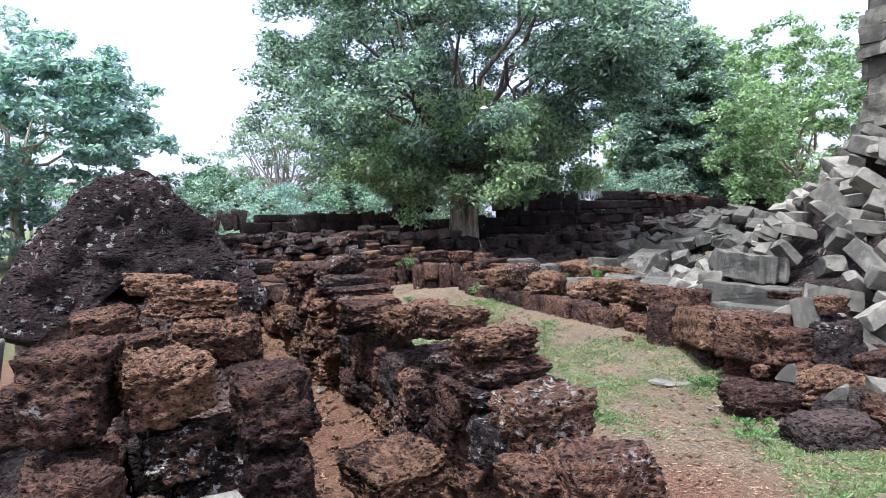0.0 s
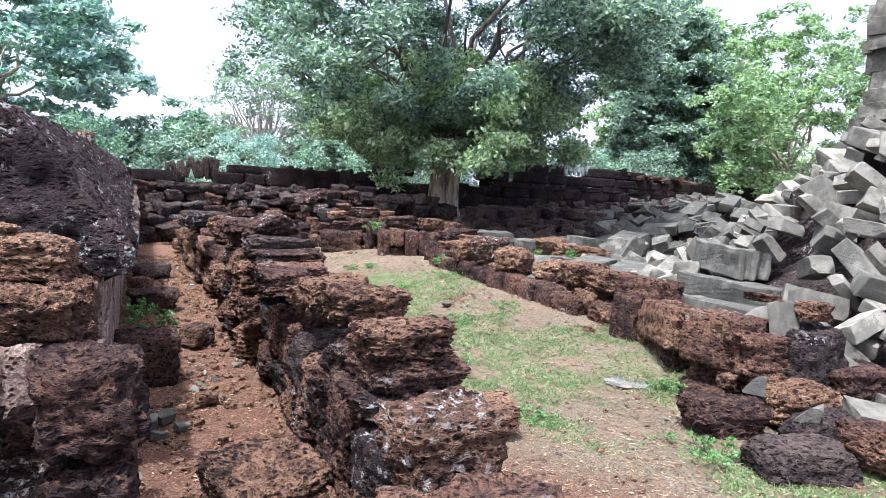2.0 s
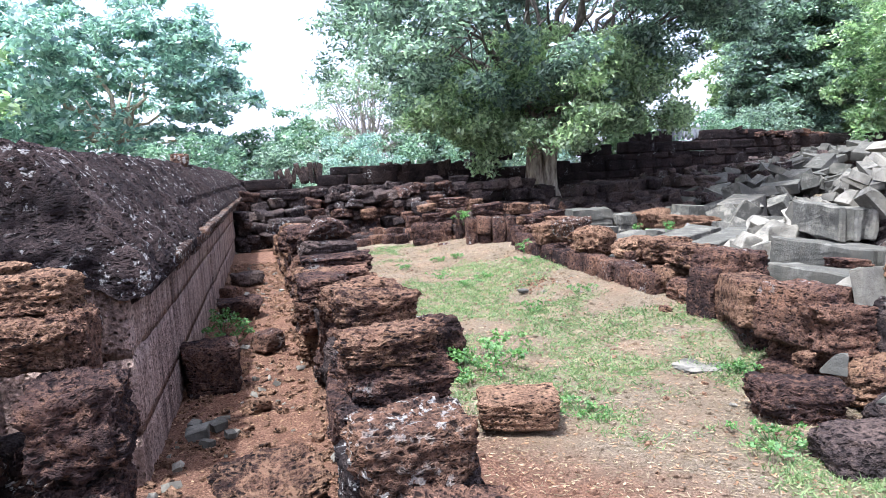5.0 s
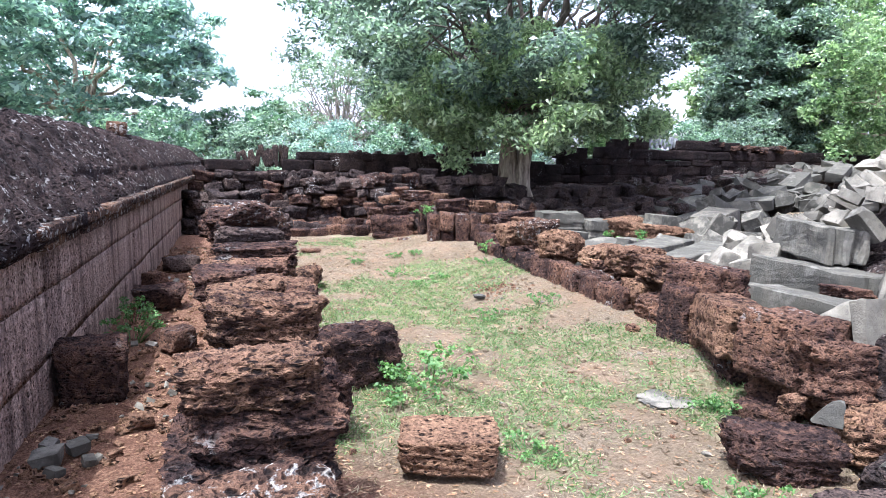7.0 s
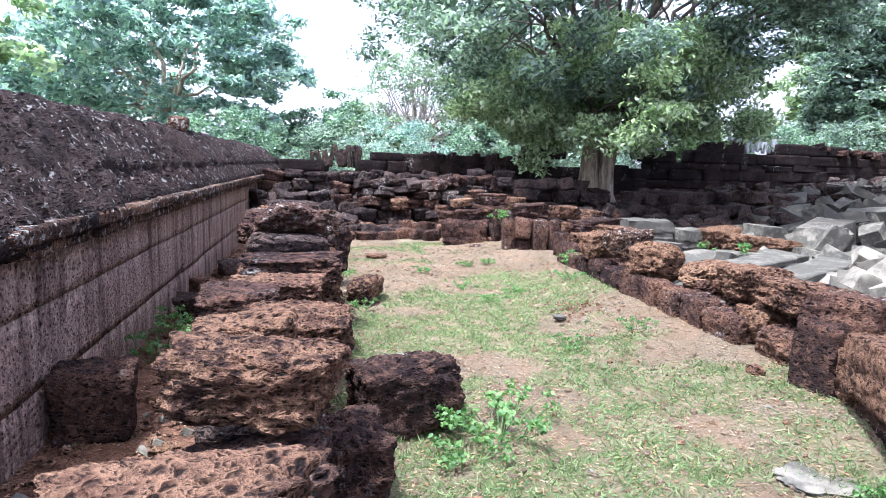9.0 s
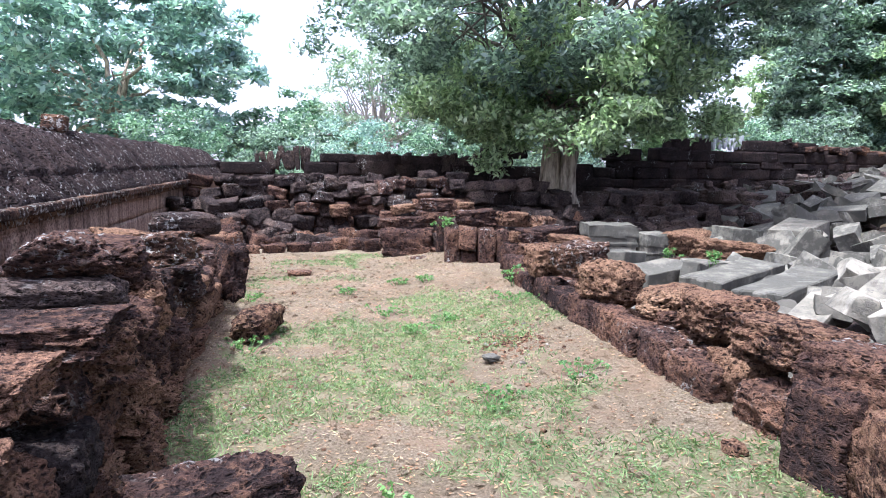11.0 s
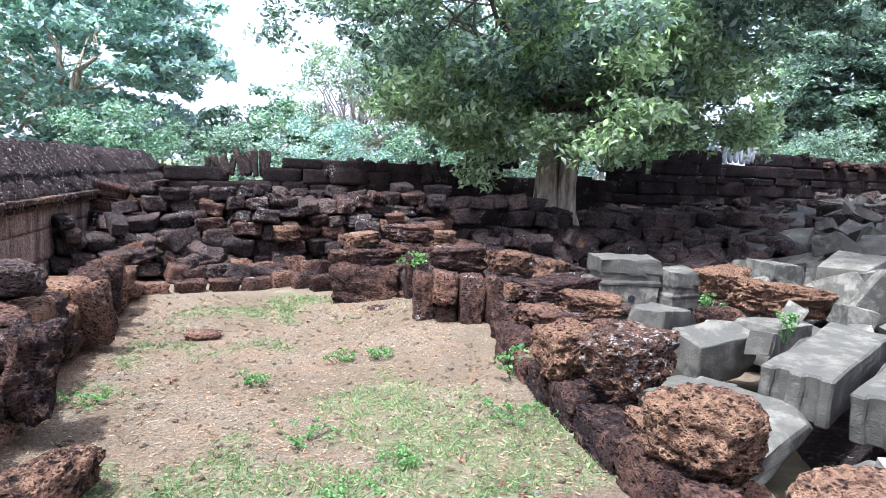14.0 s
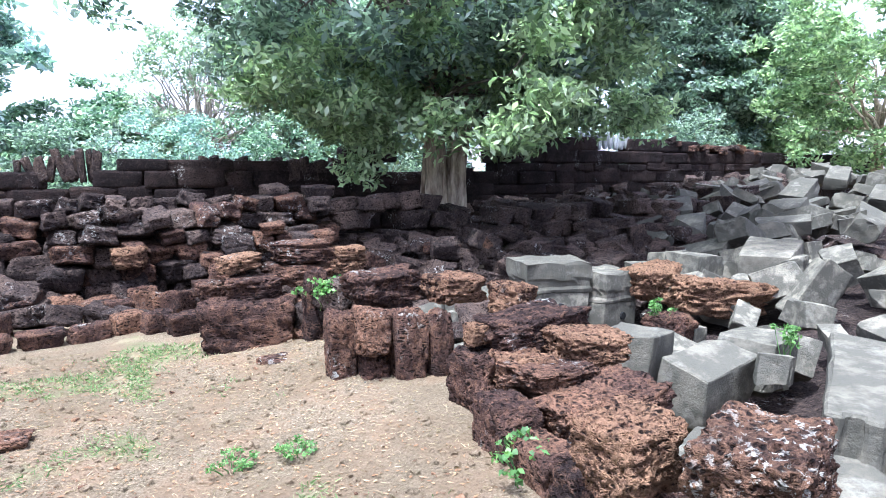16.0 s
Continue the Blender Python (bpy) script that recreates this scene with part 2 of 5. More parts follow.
BARK_PALE = bark_mat("bark_pale", (0.24, 0.20, 0.17), (0.46, 0.41, 0.36))
SHADE = bark_mat("socket_shade", (0.01, 0.01, 0.01), (0.03, 0.03, 0.03))
CONCRETE = bark_mat("old_render", (0.24, 0.25, 0.25), (0.55, 0.56, 0.55))


# ---- builders ----
def mesh_of(name, verts, faces, material, smooth=True):
    me = bpy.data.meshes.new(name)
    me.from_pydata([tuple(v) for v in verts], [], faces)
    me.materials.append(material)
    me.polygons.foreach_set("use_smooth", [smooth] * len(me.polygons))
    me.update()
    return me


def quads_mesh(name, corners, material):
    """A mesh of loose quads from an array (n, 4, 3)."""
    n = len(corners)
    me = bpy.data.meshes.new(name)
    me.vertices.add(n * 4)
    me.vertices.foreach_set("co", np.ascontiguousarray(corners, dtype=np.float32).ravel())
    me.loops.add(n * 4)
    me.loops.foreach_set("vertex_index", np.arange(n * 4, dtype=np.int32))
    me.polygons.add(n)
    me.polygons.foreach_set("loop_start", np.arange(0, n * 4, 4, dtype=np.int32))
    me.polygons.foreach_set("loop_total", np.full(n, 4, dtype=np.int32))
    me.materials.append(material)
    me.update(calc_edges=True)
    return me


def cube_grid(n):
    """Vertices and faces of a cube of half size 1 with n cells along each edge."""
    index, verts, faces = {}, [], []

    def vid(p):
        key = tuple(round(c * 1000) for c in p)
        if key not in index:
            index[key] = len(verts)
            verts.append(p)
        return index[key]

    for axis in range(3):
        for side in (-1, 1):
            u, v = (axis + 1) % 3, (axis + 2) % 3
            for i in range(n):
                for j in range(n):
                    quad = []
                    for a, b in ((i, j), (i + 1, j), (i + 1, j + 1), (i, j + 1)):
                        p = [0, 0, 0]
                        p[axis], p[u], p[v] = side, 2 * a / n - 1, 2 * b / n - 1
                        quad.append(vid(tuple(p)))
                    faces.append(quad if side > 0 else quad[::-1])
    return verts, faces


def stone_mesh(name, n, seed, material, power=6.0, rough=0.10, fine=0.04, taper=0.1, smooth=True):
    """A worn block of half size 0.5: edges rounded by power, sides pushed about by noise."""
    rng = random.Random(seed)
    verts, faces = cube_grid(n)
    off = Vector((rng.uniform(0, 90), rng.uniform(0, 90), rng.uniform(0, 90)))
    tx, ty, tz = (rng.uniform(-taper, taper) for _ in range(3))
    chips = []
    if n > 6 and power < 12.5:
        for _ in range(4):
            d = Vector((rng.choice((-1, 1)) * rng.uniform(0.3, 1), rng.choice((-1, 1)) * rng.uniform(0.3, 1), rng.choice((-1, 1)) * rng.uniform(0.1, 1))).normalized()
            chips.append((d, sum(abs(c) for c in d) * rng.uniform(0.70, 0.92)))
    out = []
    for v in verts:
        p = Vector(v)
        r = (abs(p.x) ** power + abs(p.y) ** power + abs(p.z) ** power) ** (1 / power)
        p = p / r
        for way, reach in chips:
            p = p - way * max(0.0, p.dot(way) - reach - 0.06 * noise.noise(p * 4.0 + off))
        d = noise.fractal(p * 0.9 + off, 1.0, 2.0, 3) * rough + noise.noise(p * 3.1 + off) * fine
        if n > 6:
            d += noise.noise(p * 8.3 + off) * fine * 0.7 + noise.noise(p * 15.0 + off) * fine * 0.5 - max(0.0, noise.noise(p * 5.0 - off) - 0.15) * fine * 2.4
        if n > 12:
            layer = Vector((p.x * 1.9, p.y * 1.9, p.z * 5.0)) + off
            bed = noise.noise(layer)
            d += bed * fine * 0.9 - max(0.0, 0.09 - abs(bed)) * fine * 2.2 * max(0.0, 0.9 - abs(p.z))
            d -= max(0.0, noise.noise(p * 9.5 + off) - 0.10) * fine * 2.6
            pit = noise.voronoi(p * 5.5 + off)[0]
            d -= max(0.0, 0.34 - pit[0]) * fine * 1.6
        p = p * (1 + d)
        p.x *= 1 + tx * p.z
        p.y *= 1 + ty * p.z
        p.z += tz * p.x * 0.6
        out.append(p * 0.5)
    lo = Vector([min(q[i] for q in out) for i in range(3)])
    hi = Vector([max(q[i] for q in out) for i in range(3)])
    out = [Vector([(q[i] - lo[i]) / (hi[i] - lo[i]) - 0.5 for i in range(3)]) for q in out]
    return mesh_of(name, out, faces, material, smooth)


def hewn_mesh(name, seed, material, cut=0.12, cuts=3):
    """A broken block of sandstone: a box with corners knocked off and a slight bevel."""
    rng = random.Random(seed)
    bm = bmesh.new()
    bmesh.ops.create_cube(bm, size=1.0)
    for v in bm.verts:
        v.co += Vector((rng.uniform(-1, 1), rng.uniform(-1, 1), rng.uniform(-1, 1))) * 0.085
    for _ in range(cuts):
        d = Vector((rng.choice((-1, 1)), rng.choice((-1, 1)), rng.choice((-1, 1)) * rng.uniform(0.2, 1))).normalized()
        far = max(v.co.dot(d) for v in bm.verts)
        bmesh.ops.bisect_plane(bm, geom=bm.verts[:] + bm.edges[:] + bm.faces[:], plane_co=d * (far - rng.uniform(0.02, cut)), plane_no=d, clear_outer=True)
        rim = [e for e in bm.edges if e.is_boundary]
        if rim:
            bmesh.ops.holes_fill(bm, edges=rim, sides=0)
    bmesh.ops.bevel(bm, geom=bm.edges[:], offset=0.022, segments=1, affect="EDGES", clamp_overlap=True)
    bmesh.ops.triangulate(bm, faces=bm.faces[:])
    for least in (0.45, 0.30):
        bmesh.ops.subdivide_edges(bm, edges=[e for e in bm.edges if e.calc_length() > least], cuts=1)
        bmesh.ops.triangulate(bm, faces=bm.faces[:])
    off = Vector((seed * 1.3, seed * 0.7, 0))
    bm.normal_update()
    for v in bm.verts:
        rim = sum(abs(c) > 0.40 for c in v.co)
        d = noise.noise(v.co * 2.6 + off) * 0.035 + noise.noise(v.co * 7.0 + off) * 0.014
        v.co += v.normal * (d - max(0.0, noise.noise(v.co * 4.2 - off)) * 0.05 * (rim > 1))
    me = bpy.data.meshes.new(name)
    bm.to_mesh(me)
    bm.free()
    me.materials.append(material)
    me.polygons.foreach_set("use_smooth", [True] * len(me.polygons))
    me.set_sharp_from_angle(angle=radians(24))
    return me


def pool(name, count, n, seed, material, **kw):
    return [stone_mesh(name, n, seed + i, material, **kw) for i in range(count)]


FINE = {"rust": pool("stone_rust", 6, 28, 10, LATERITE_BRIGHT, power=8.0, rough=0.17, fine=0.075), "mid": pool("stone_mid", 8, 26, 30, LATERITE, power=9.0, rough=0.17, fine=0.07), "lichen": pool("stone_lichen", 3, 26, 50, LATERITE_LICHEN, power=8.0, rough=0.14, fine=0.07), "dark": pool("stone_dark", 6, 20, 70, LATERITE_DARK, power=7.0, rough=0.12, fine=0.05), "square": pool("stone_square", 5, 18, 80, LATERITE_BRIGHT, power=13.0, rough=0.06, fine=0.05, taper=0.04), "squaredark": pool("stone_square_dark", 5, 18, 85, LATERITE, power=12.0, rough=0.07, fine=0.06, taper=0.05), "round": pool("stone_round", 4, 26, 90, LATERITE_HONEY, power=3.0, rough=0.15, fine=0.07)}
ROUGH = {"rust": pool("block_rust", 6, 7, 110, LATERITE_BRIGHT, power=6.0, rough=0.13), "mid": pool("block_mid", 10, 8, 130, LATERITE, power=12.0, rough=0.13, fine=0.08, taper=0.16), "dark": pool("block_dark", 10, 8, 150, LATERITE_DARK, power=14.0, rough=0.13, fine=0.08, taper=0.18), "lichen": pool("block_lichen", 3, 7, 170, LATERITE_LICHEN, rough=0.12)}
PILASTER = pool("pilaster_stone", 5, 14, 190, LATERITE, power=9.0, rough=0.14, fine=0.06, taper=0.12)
PILASTER_PALE = pool("pale_post", 3, 5, 198, CONCRETE, power=4.0, rough=0.06, fine=0.03)
FARPOOL = {"far": pool("far_block", 6, 6, 240, FAR_SHADED, power=18.0, rough=0.03, fine=0.03, taper=0.01), "dark": ROUGH["dark"]}
HEWN = [hewn_mesh("hewn_stone", 300 + i, SANDSTONE, 0.16, 2 + i % 4) for i in range(14)]
AGED = [hewn_mesh("aged_slab", 360 + i, SANDSTONE_AGED, 0.16, 3 + i % 4) for i in range(10)]
PLAIN = [hewn_mesh("hewn_slab", 340 + i, SANDSTONE, 0.05, 2) for i in range(6)]
SHARD = hewn_mesh("sandstone_shard", 381, SANDSTONE_AGED, 0.5, 5)
PEAK = stone_mesh("peaked_stone", 22, 377, LATERITE, power=3.2, rough=0.22, fine=0.08, taper=0.55)
FLAT_WORN = stone_mesh("worn_flat_stone", 12, 371, SANDSTONE_AGED, power=3.0, rough=0.25, fine=0.1)
rng = random.Random(7)


def place(ob, x, y, z, sx, sy, sz, rx=0, ry=0, rz=0):
    """Sets a unit block: its footprint's middle at x, y, its underside at z."""
    r = Euler([radians(a) for a in (rx, ry, rz)])
    m = r.to_matrix()
    reach = 0.5 * (abs(m[2][0]) * sx + abs(m[2][1]) * sy + abs(m[2][2]) * sz)
    ob.location, ob.rotation_euler, ob.scale = (x, y, z + reach), r, (sx, sy, sz)
    return ob


def stone(parent, mesh, x, y, z, sx, sy, sz, rx=0, ry=0, rz=0, name="stone"):
    ob = new(name, mesh)
    place(ob, x, y, z, sx, sy, sz, rx, ry, rz)
    ob.parent = parent
    return ob


def thing(name, mesh, label, category, x, y, z, sx, sy, sz, rx=0, ry=0, rz=0, group=""):
    return tagged(place(new(name, mesh), x, y, z, sx, sy, sz, rx, ry, rz), label, category, group)


def part(name, bm, material, parent, label=""):
    me = bpy.data.meshes.new(name)
    bm.to_mesh(me)
    bm.free()
    me.materials.append(material)
    ob = new(name, me)
    ob.parent = parent
    return tagged(ob, label)


def curve_at(profile, s):
    return float(np.interp(s, [p[0] for p in profile], [p[1] for p in profile]))


def wall_run(parent, start, end, profile, thick, course=0.2, length=(0.3, 0.55), kinds=("mid",), pool_of=ROUGH, base=0.0, jitter=0.03, skip=0.05, two=False, seed=1, tilt=3, ragged=0.0, vary=0.15):
    """Blocks laid in courses along a line up to a ragged height profile (distance along, height)."""
    r = random.Random(seed)
    a, b = Vector((*start, 0)), Vector((*end, 0))
    d = (b - a).normalized()
    nrm = Vector((-d.y, d.x, 0))
    turn = math.degrees(math.atan2(d.y, d.x))
    total = (b - a).length
    z = base
    while z < 4.0:
        ch = course * r.uniform(0.75, 1.25)
        s = -r.uniform(0, length[0])
        any_laid = False
        while s < total:
            ln = r.uniform(*length)
            mid = s + ln / 2
            top = curve_at(profile, max(0, min(total, mid))) + ragged * noise.noise(Vector((mid * 0.9, seed, 0)))
            if z + ch * 0.55 < top and r.random() > skip * (z > base + 0.01):
                for side in ((-0.25, 0.25) if two else (0.0,)):
                    c = a + d * mid + nrm * (side * thick + r.uniform(-jitter, jitter))
                    mesh = r.choice(pool_of[r.choice(kinds)])
                    hs = r.uniform(0.9, 1.22)
                    stone(parent, mesh, c.x, c.y, z - 0.012, ln * 1.03, thick * (0.5 if two else 1.0) * r.uniform(1 - vary, 1 + vary), ch * 1.08 * hs, r.uniform(-tilt, tilt), r.uniform(-tilt, tilt), turn + r.uniform(-5, 5) + r.choice((0, 180)))
                any_laid = True
            s += ln
        if not any_laid:
            break
        z += ch


def anchor(name, label, category, at=(0, 0, 0), kind=""):
    ob = new(name)
    ob.empty_display_size = 0.2
    return tagged(ob, label, category, "", kind)


# ---- ground ----
def ramp01(v, lo, hi):
    t = min(1.0, max(0.0, (v - lo) / (hi - lo)))
    return t * t * (3 - 2 * t)


def ground_height(x, y):
    """Gentle bumps near, flat far away, with a bank of sand against the low wall."""
    v = Vector((x, y, 0))
    near = max(0.0, 1 - max(0.0, math.hypot(x - 4, y - 9) - 25) / 30)
    h = noise.noise(v * 0.35) * 0.03 + noise.noise(v * 1.4) * 0.018 + noise.noise(v * 4.5) * 0.008
    bank = 0.19 * ramp01(x, 3.7, 5.2) * ramp01(y, 3.6, 5.2) * (1 - ramp01(y, 12.5, 15))
    drop = 0.75 * ramp01(x, 5.6, 6.4) * ramp01(y, 5.0, 8.0)
    h += bank - drop
    h -= 0.5 * min(1.0, max(0.0, (-1.2 - x) / 2.0))
    h -= 0.12 * ramp01(y, 14.5, 16)
    h += 0.10 * (1 - ramp01(abs(x - 2.1), 0.0, 0.35)) * ramp01(y, 3.0, 4.0) * (1 - ramp01(y, 11, 13)) * ramp01(noise.noise(v * 1.1) + 0.3, 0, 0.6)
    return h * near - 0.02


def turf_at(x, y):
    """How grassy the ground is, 0 to 1."""
    v = Vector((x, y, 2.0))
    n = noise.fractal(v * 0.75, 1.0, 2.0, 4) * 0.9 + noise.noise(v * 2.6) * 0.25
    bias = 0.12 - 0.55 * ramp01(y, 9.0, 12.5) - 0.35 * ramp01(x, 4.5, 5.0) * ramp01(y, 4.5, 6) - 0.9 * (1 - ramp01(x, 1.85, 2.2))
    bias += 0.30 * math.exp(-((x - 3.6) ** 2) / 0.5) * (1 - ramp01(y, 8.5, 11)) + 0.35 * math.exp(-((x - 2.45) ** 2) / 0.12) * ramp01(y, 4.8, 5.6) * (1 - ramp01(y, 10, 11.5))
    bias += 0.45 * math.exp(-((x - 4.75) ** 2 + (y - 9.4) ** 2) / 0.7) - 0.4 * math.exp(-((x - 2.3) ** 2 + (y - 3.4) ** 2) / 0.9)
    bias += 0.60 * math.exp(-((x - 3.2) ** 2) / 0.8 - ((y - 13.3) ** 2) / 0.5)
    if x < -1.2:
        return 1.0
    return ramp01(n + bias, -0.04, 0.36)


def ground():
    coords_x = sorted(set([-1500, -600, -200, -80, -40, -25, -15, -10] + [round(-7 + 0.3 * i, 3) for i in range(20)] + [round(-1 + 0.08 * i, 3) for i in range(90)] + [round(6.3 + 0.3 * i, 3) for i in range(20)] + [13, 15, 18, 22, 30, 45, 80, 200, 600, 1500]))
    coords_y = sorted(set([-1500, -600, -200, -80, -30, -12, -6, -3] + [round(-2 + 0.2 * i, 3) for i in range(18)] + [round(1.7 + 0.08 * i, 3) for i in range(170)] + [15.6, 16, 17, 18, 19, 21, 24, 30, 45, 80, 200, 600, 1500]))
    verts = [(x, y, ground_height(x, y)) for y in coords_y for x in coords_x]
    w = len(coords_x)
    faces = [(j * w + i, j * w + i + 1, (j + 1) * w + i + 1, (j + 1) * w + i) for j in range(len(coords_y) - 1) for i in range(w - 1)]
    me = mesh_of("ground", verts, faces, SOIL)
    turf = me.attributes.new("turf", "FLOAT", "POINT")
    turf.data.foreach_set("value", [turf_at(v[0], v[1]) for v in verts])
    tagged(new("ground", me), "sandy courtyard soil with dry grass and rust-red grit", "ground", "", "structure")


ground()


# ---- vaulted gallery of laterite ----
GX0, GX1, GY0, GY1, EAVE, RIDGE = -0.58, 0.70, 4.05, 24.4, 1.08, 1.79
GMID = (GX0 + GX1) / 2


def gallery():
    g = anchor("gallery", "long low laterite gallery with a vaulted stone roof and rain-streaked walls", "building", kind="structure")
    # wall courses, tight joints
    r = random.Random(21)
    flats = pool("wall_block", 6, 6, 210, WALL_STREAK, power=60.0, rough=0.008, fine=0.008, taper=0.003)
    eaves = pool("eave_stone", 4, 6, 230, LATERITE_LICHEN, power=9.0, rough=0.06, fine=0.05, taper=0.02)
    for side, x in ((1, GX1 - 0.34), (-1, GX0 + 0.34)):
        z = -0.15
        for ch in (0.42, 0.40, 0.40):
            y = GY0 - 0.05 - r.uniform(0, 0.3)
            while y < GY1:
                ln = r.uniform(0.7, 1.3)
                ln = min(ln, GY1 - y + 0.02)
                stone(g, r.choice(flats), x + r.uniform(-0.008, 0.008), max(y, GY0) + ln / 2, z, 0.5, ln * 1.01, ch * 1.012, 0, 0, r.choice((0, 180)), "wall_block")
                y += ln
            z += ch
    # back of the end wall below the gable
    z = -0.1
    for ch in (0.4, 0.4, 0.35):
        for k in range(3):
            stone(g, r.choice(flats), GX0 + 0.28 + k * 0.36, GY0 + 0.23, z, 0.365, 0.45, ch, 0, 0, 0, "wall_block")
        z += ch
    # roof: curved corbelled vault, built as long courses with a proud eave
    prof = [(0.0, RIDGE), (0.14, RIDGE - 0.035), (0.24, RIDGE - 0.12), (0.33, RIDGE - 0.225), (0.47, RIDGE - 0.39), (0.61, RIDGE - 0.57), (0.68, EAVE + 0.03), (0.67, EAVE - 0.05), (0.54, EAVE - 0.09)]
    ring = [(GMID - dx, z) for dx, z in reversed(prof[1:])] + [(GMID + dx, z) for dx, z in prof]
    # finer ring
    fine = []
    for (xa, za), (xb, zb) in zip(ring, ring[1:]):
        n = max(1, int(math.hypot(xb - xa, zb - za) / 0.045))
        fine += [(xa + (xb - xa) * i / n, za + (zb - za) * i / n) for i in range(n)]
    fine.append(ring[-1])
    roof_y = [GY0 - 0.08 + 0.04 * i for i in range(170)]
    while roof_y[-1] < GY1:
        roof_y.append(roof_y[-1] + 0.07)
    verts, faces = [], []
    for j, y in enumerate(roof_y):
        for x, z in fine:
            lean = max(0.0, z - EAVE) * 0.22 * (1 - j / 24.0) if j < 24 else 0.0
            p = Vector((x, y, z))
            big = noise.fractal(p * 1.1, 1.0, 2.0, 3) * 0.03
            groove = -0.085 * (1 if (y * 3.1 + 0.25 * x + noise.noise(Vector((x * 2, y * 0.4, 3))) * 0.16) % 1 < 0.17 else 0) * ramp01(noise.noise(p * 1.7) + 0.5, 0, 0.5)
            lump = noise.noise(p * 6.0) * 0.034 + noise.noise(p * 13.0) * 0.032 + noise.noise(p * 23.0) * 0.024
            out = big + groove + lump
            dx = (x - GMID)
            ln = math.hypot(dx, 0.6) or 1
            step = 0.035 if y > 6.55 else 0.0
            verts.append((x + out * dx / ln + (-step if dx > 0.5 else 0), y + lean, z + out * 0.6 / ln - (0.03 if y < 6.55 else 0.0)))
    w = len(fine)
    for j in range(len(roof_y) - 1):
        for i in range(w - 1):
            faces.append((j * w + i, (j + 1) * w + i, (j + 1) * w + i + 1, j * w + i + 1))
    # gable cap and underside
    gable = list(range(w))
    rows = 16
    centre = Vector((GMID, GY0 - 0.06, EAVE + 0.12))
    prev = gable
    for k in range(1, rows + 1):
        cur = []
        for i in gable:
            p = Vector(verts[i]).lerp(centre, k / rows)
            if k < rows:
                p += Vector((noise.noise(p * 7), noise.noise(p * 7 + Vector((9, 0, 0))) * 1.6 + noise.noise(p * 17) * 0.9 - 0.2, noise.noise(p * 7 + Vector((0, 9, 0))))) * 0.035
            cur.append(len(verts))
            verts.append(tuple(p))
        for i in range(w - 1):
            faces.append((prev[i], prev[i + 1], cur[i + 1], cur[i]))
        prev = cur
    ob = new("roof", mesh_of("roof", verts, faces, LATERITE_ROOF))
    ob.parent = g
    tagged(ob, "dark pitted laterite vault with pale lichen along the joints")
    y = GY0 - 0.1
    while y < GY1 - 0.2:
        ln = min(r.uniform(0.6, 1.0), GY1 - y)
        if y > 4.6:
            stone(g, r.choice(eaves), GX1 + 0.0 + r.uniform(-0.015, 0.015), y + ln / 2, EAVE - 0.06, 0.16, ln * 0.99, 0.085, 0, 0, 0, "eave_stone")
            stone(g, r.choice(eaves), GX1 - 0.05 + r.uniform(-0.01, 0.01), y + ln / 2 + 0.2, EAVE - 0.135, 0.14, ln * 0.99, 0.075, 0, 0, 0, "eave_stone")
        y += ln
    stone(g, r.choice(eaves), GMID, 11.7, RIDGE - 0.05, 0.28, 0.30, 0.22, 0, 4, 10, "ridge_stone")
    # solid core so that no light leaks in
    bm = bmesh.new()
    bmesh.ops.create_cube(bm, size=1.0, matrix=Matrix.Translation((GMID, (GY0 + GY1) / 2 + 0.3, 0.45)) @ Matrix.Diagonal((0.9, GY1 - GY0 - 0.9, 1.1, 1)))
    part("core", bm, LATERITE_DARK, g)


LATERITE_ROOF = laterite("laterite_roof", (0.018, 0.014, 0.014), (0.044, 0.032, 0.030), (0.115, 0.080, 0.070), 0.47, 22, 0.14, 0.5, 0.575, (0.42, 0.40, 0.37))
gallery()


# ---- wall between passage and court ----
def pick(kind, fine=True):
    return rng.choice((FINE if fine else ROUGH)[kind])


mid_wall = anchor("ruined_wall", "ruined low wall of stacked rust-red laterite blocks", "wall", kind="structure")
wall_run(mid_wall, (1.74, 2.40), (1.76, 5.9), ((0, 0.5), (0.5, 0.5), (0.9, 0.58), (1.4, 0.66), (2.6, 0.66), (3.6, 0.72)), 0.42, 0.25, (0.32, 0.5), ("mid", "dark", "mid"), FINE, seed=3)
wall_run(mid_wall, (1.74, 5.9), (1.80, 8.0), ((0, 0.8), (1.2, 0.85), (2.1, 0.8)), 0.6, 0.23, (0.3, 0.5), ("mid", "rust", "rust"), FINE, seed=41, jitter=0.07, tilt=7)
wall_run(mid_wall, (1.78, 8.0), (1.66, 13.7), ((0, 0.6), (1.2, 0.68), (2.6, 0.62), (4, 0.5), (5.7, 0.45)), 0.5, 0.2, (0.28, 0.5), ("mid", "mid", "rust"), ROUGH, seed=4, jitter=0.08, tilt=8)
# named stones on the wall's near end
stone(mid_wall, pick("lichen"), 1.70, 2.66, 0.42, 0.44, 0.38, 0.30, 1, -2, 4)
stone(mid_wall, pick("mid"), 1.70, 2.46, 0.20, 0.62, 0.40, 0.28, 0, 3, -6)
stone(mid_wall, pick("dark"), 1.60, 2.84, 0.32, 0.26, 0.34, 0.24, 0, 0, 8)
stone(mid_wall, pick("mid"), 1.72, 3.10, 0.56, 0.50, 0.40, 0.09, 0, 1, 3)
stone(mid_wall, pick("mid"), 1.75, 3.15, 0.60, 0.47, 0.42, 0.18, 0, 1, 2)
stone(mid_wall, pick("rust"), 1.73, 3.12, 0.75, 0.45, 0.34, 0.165, -2, -2, -3)
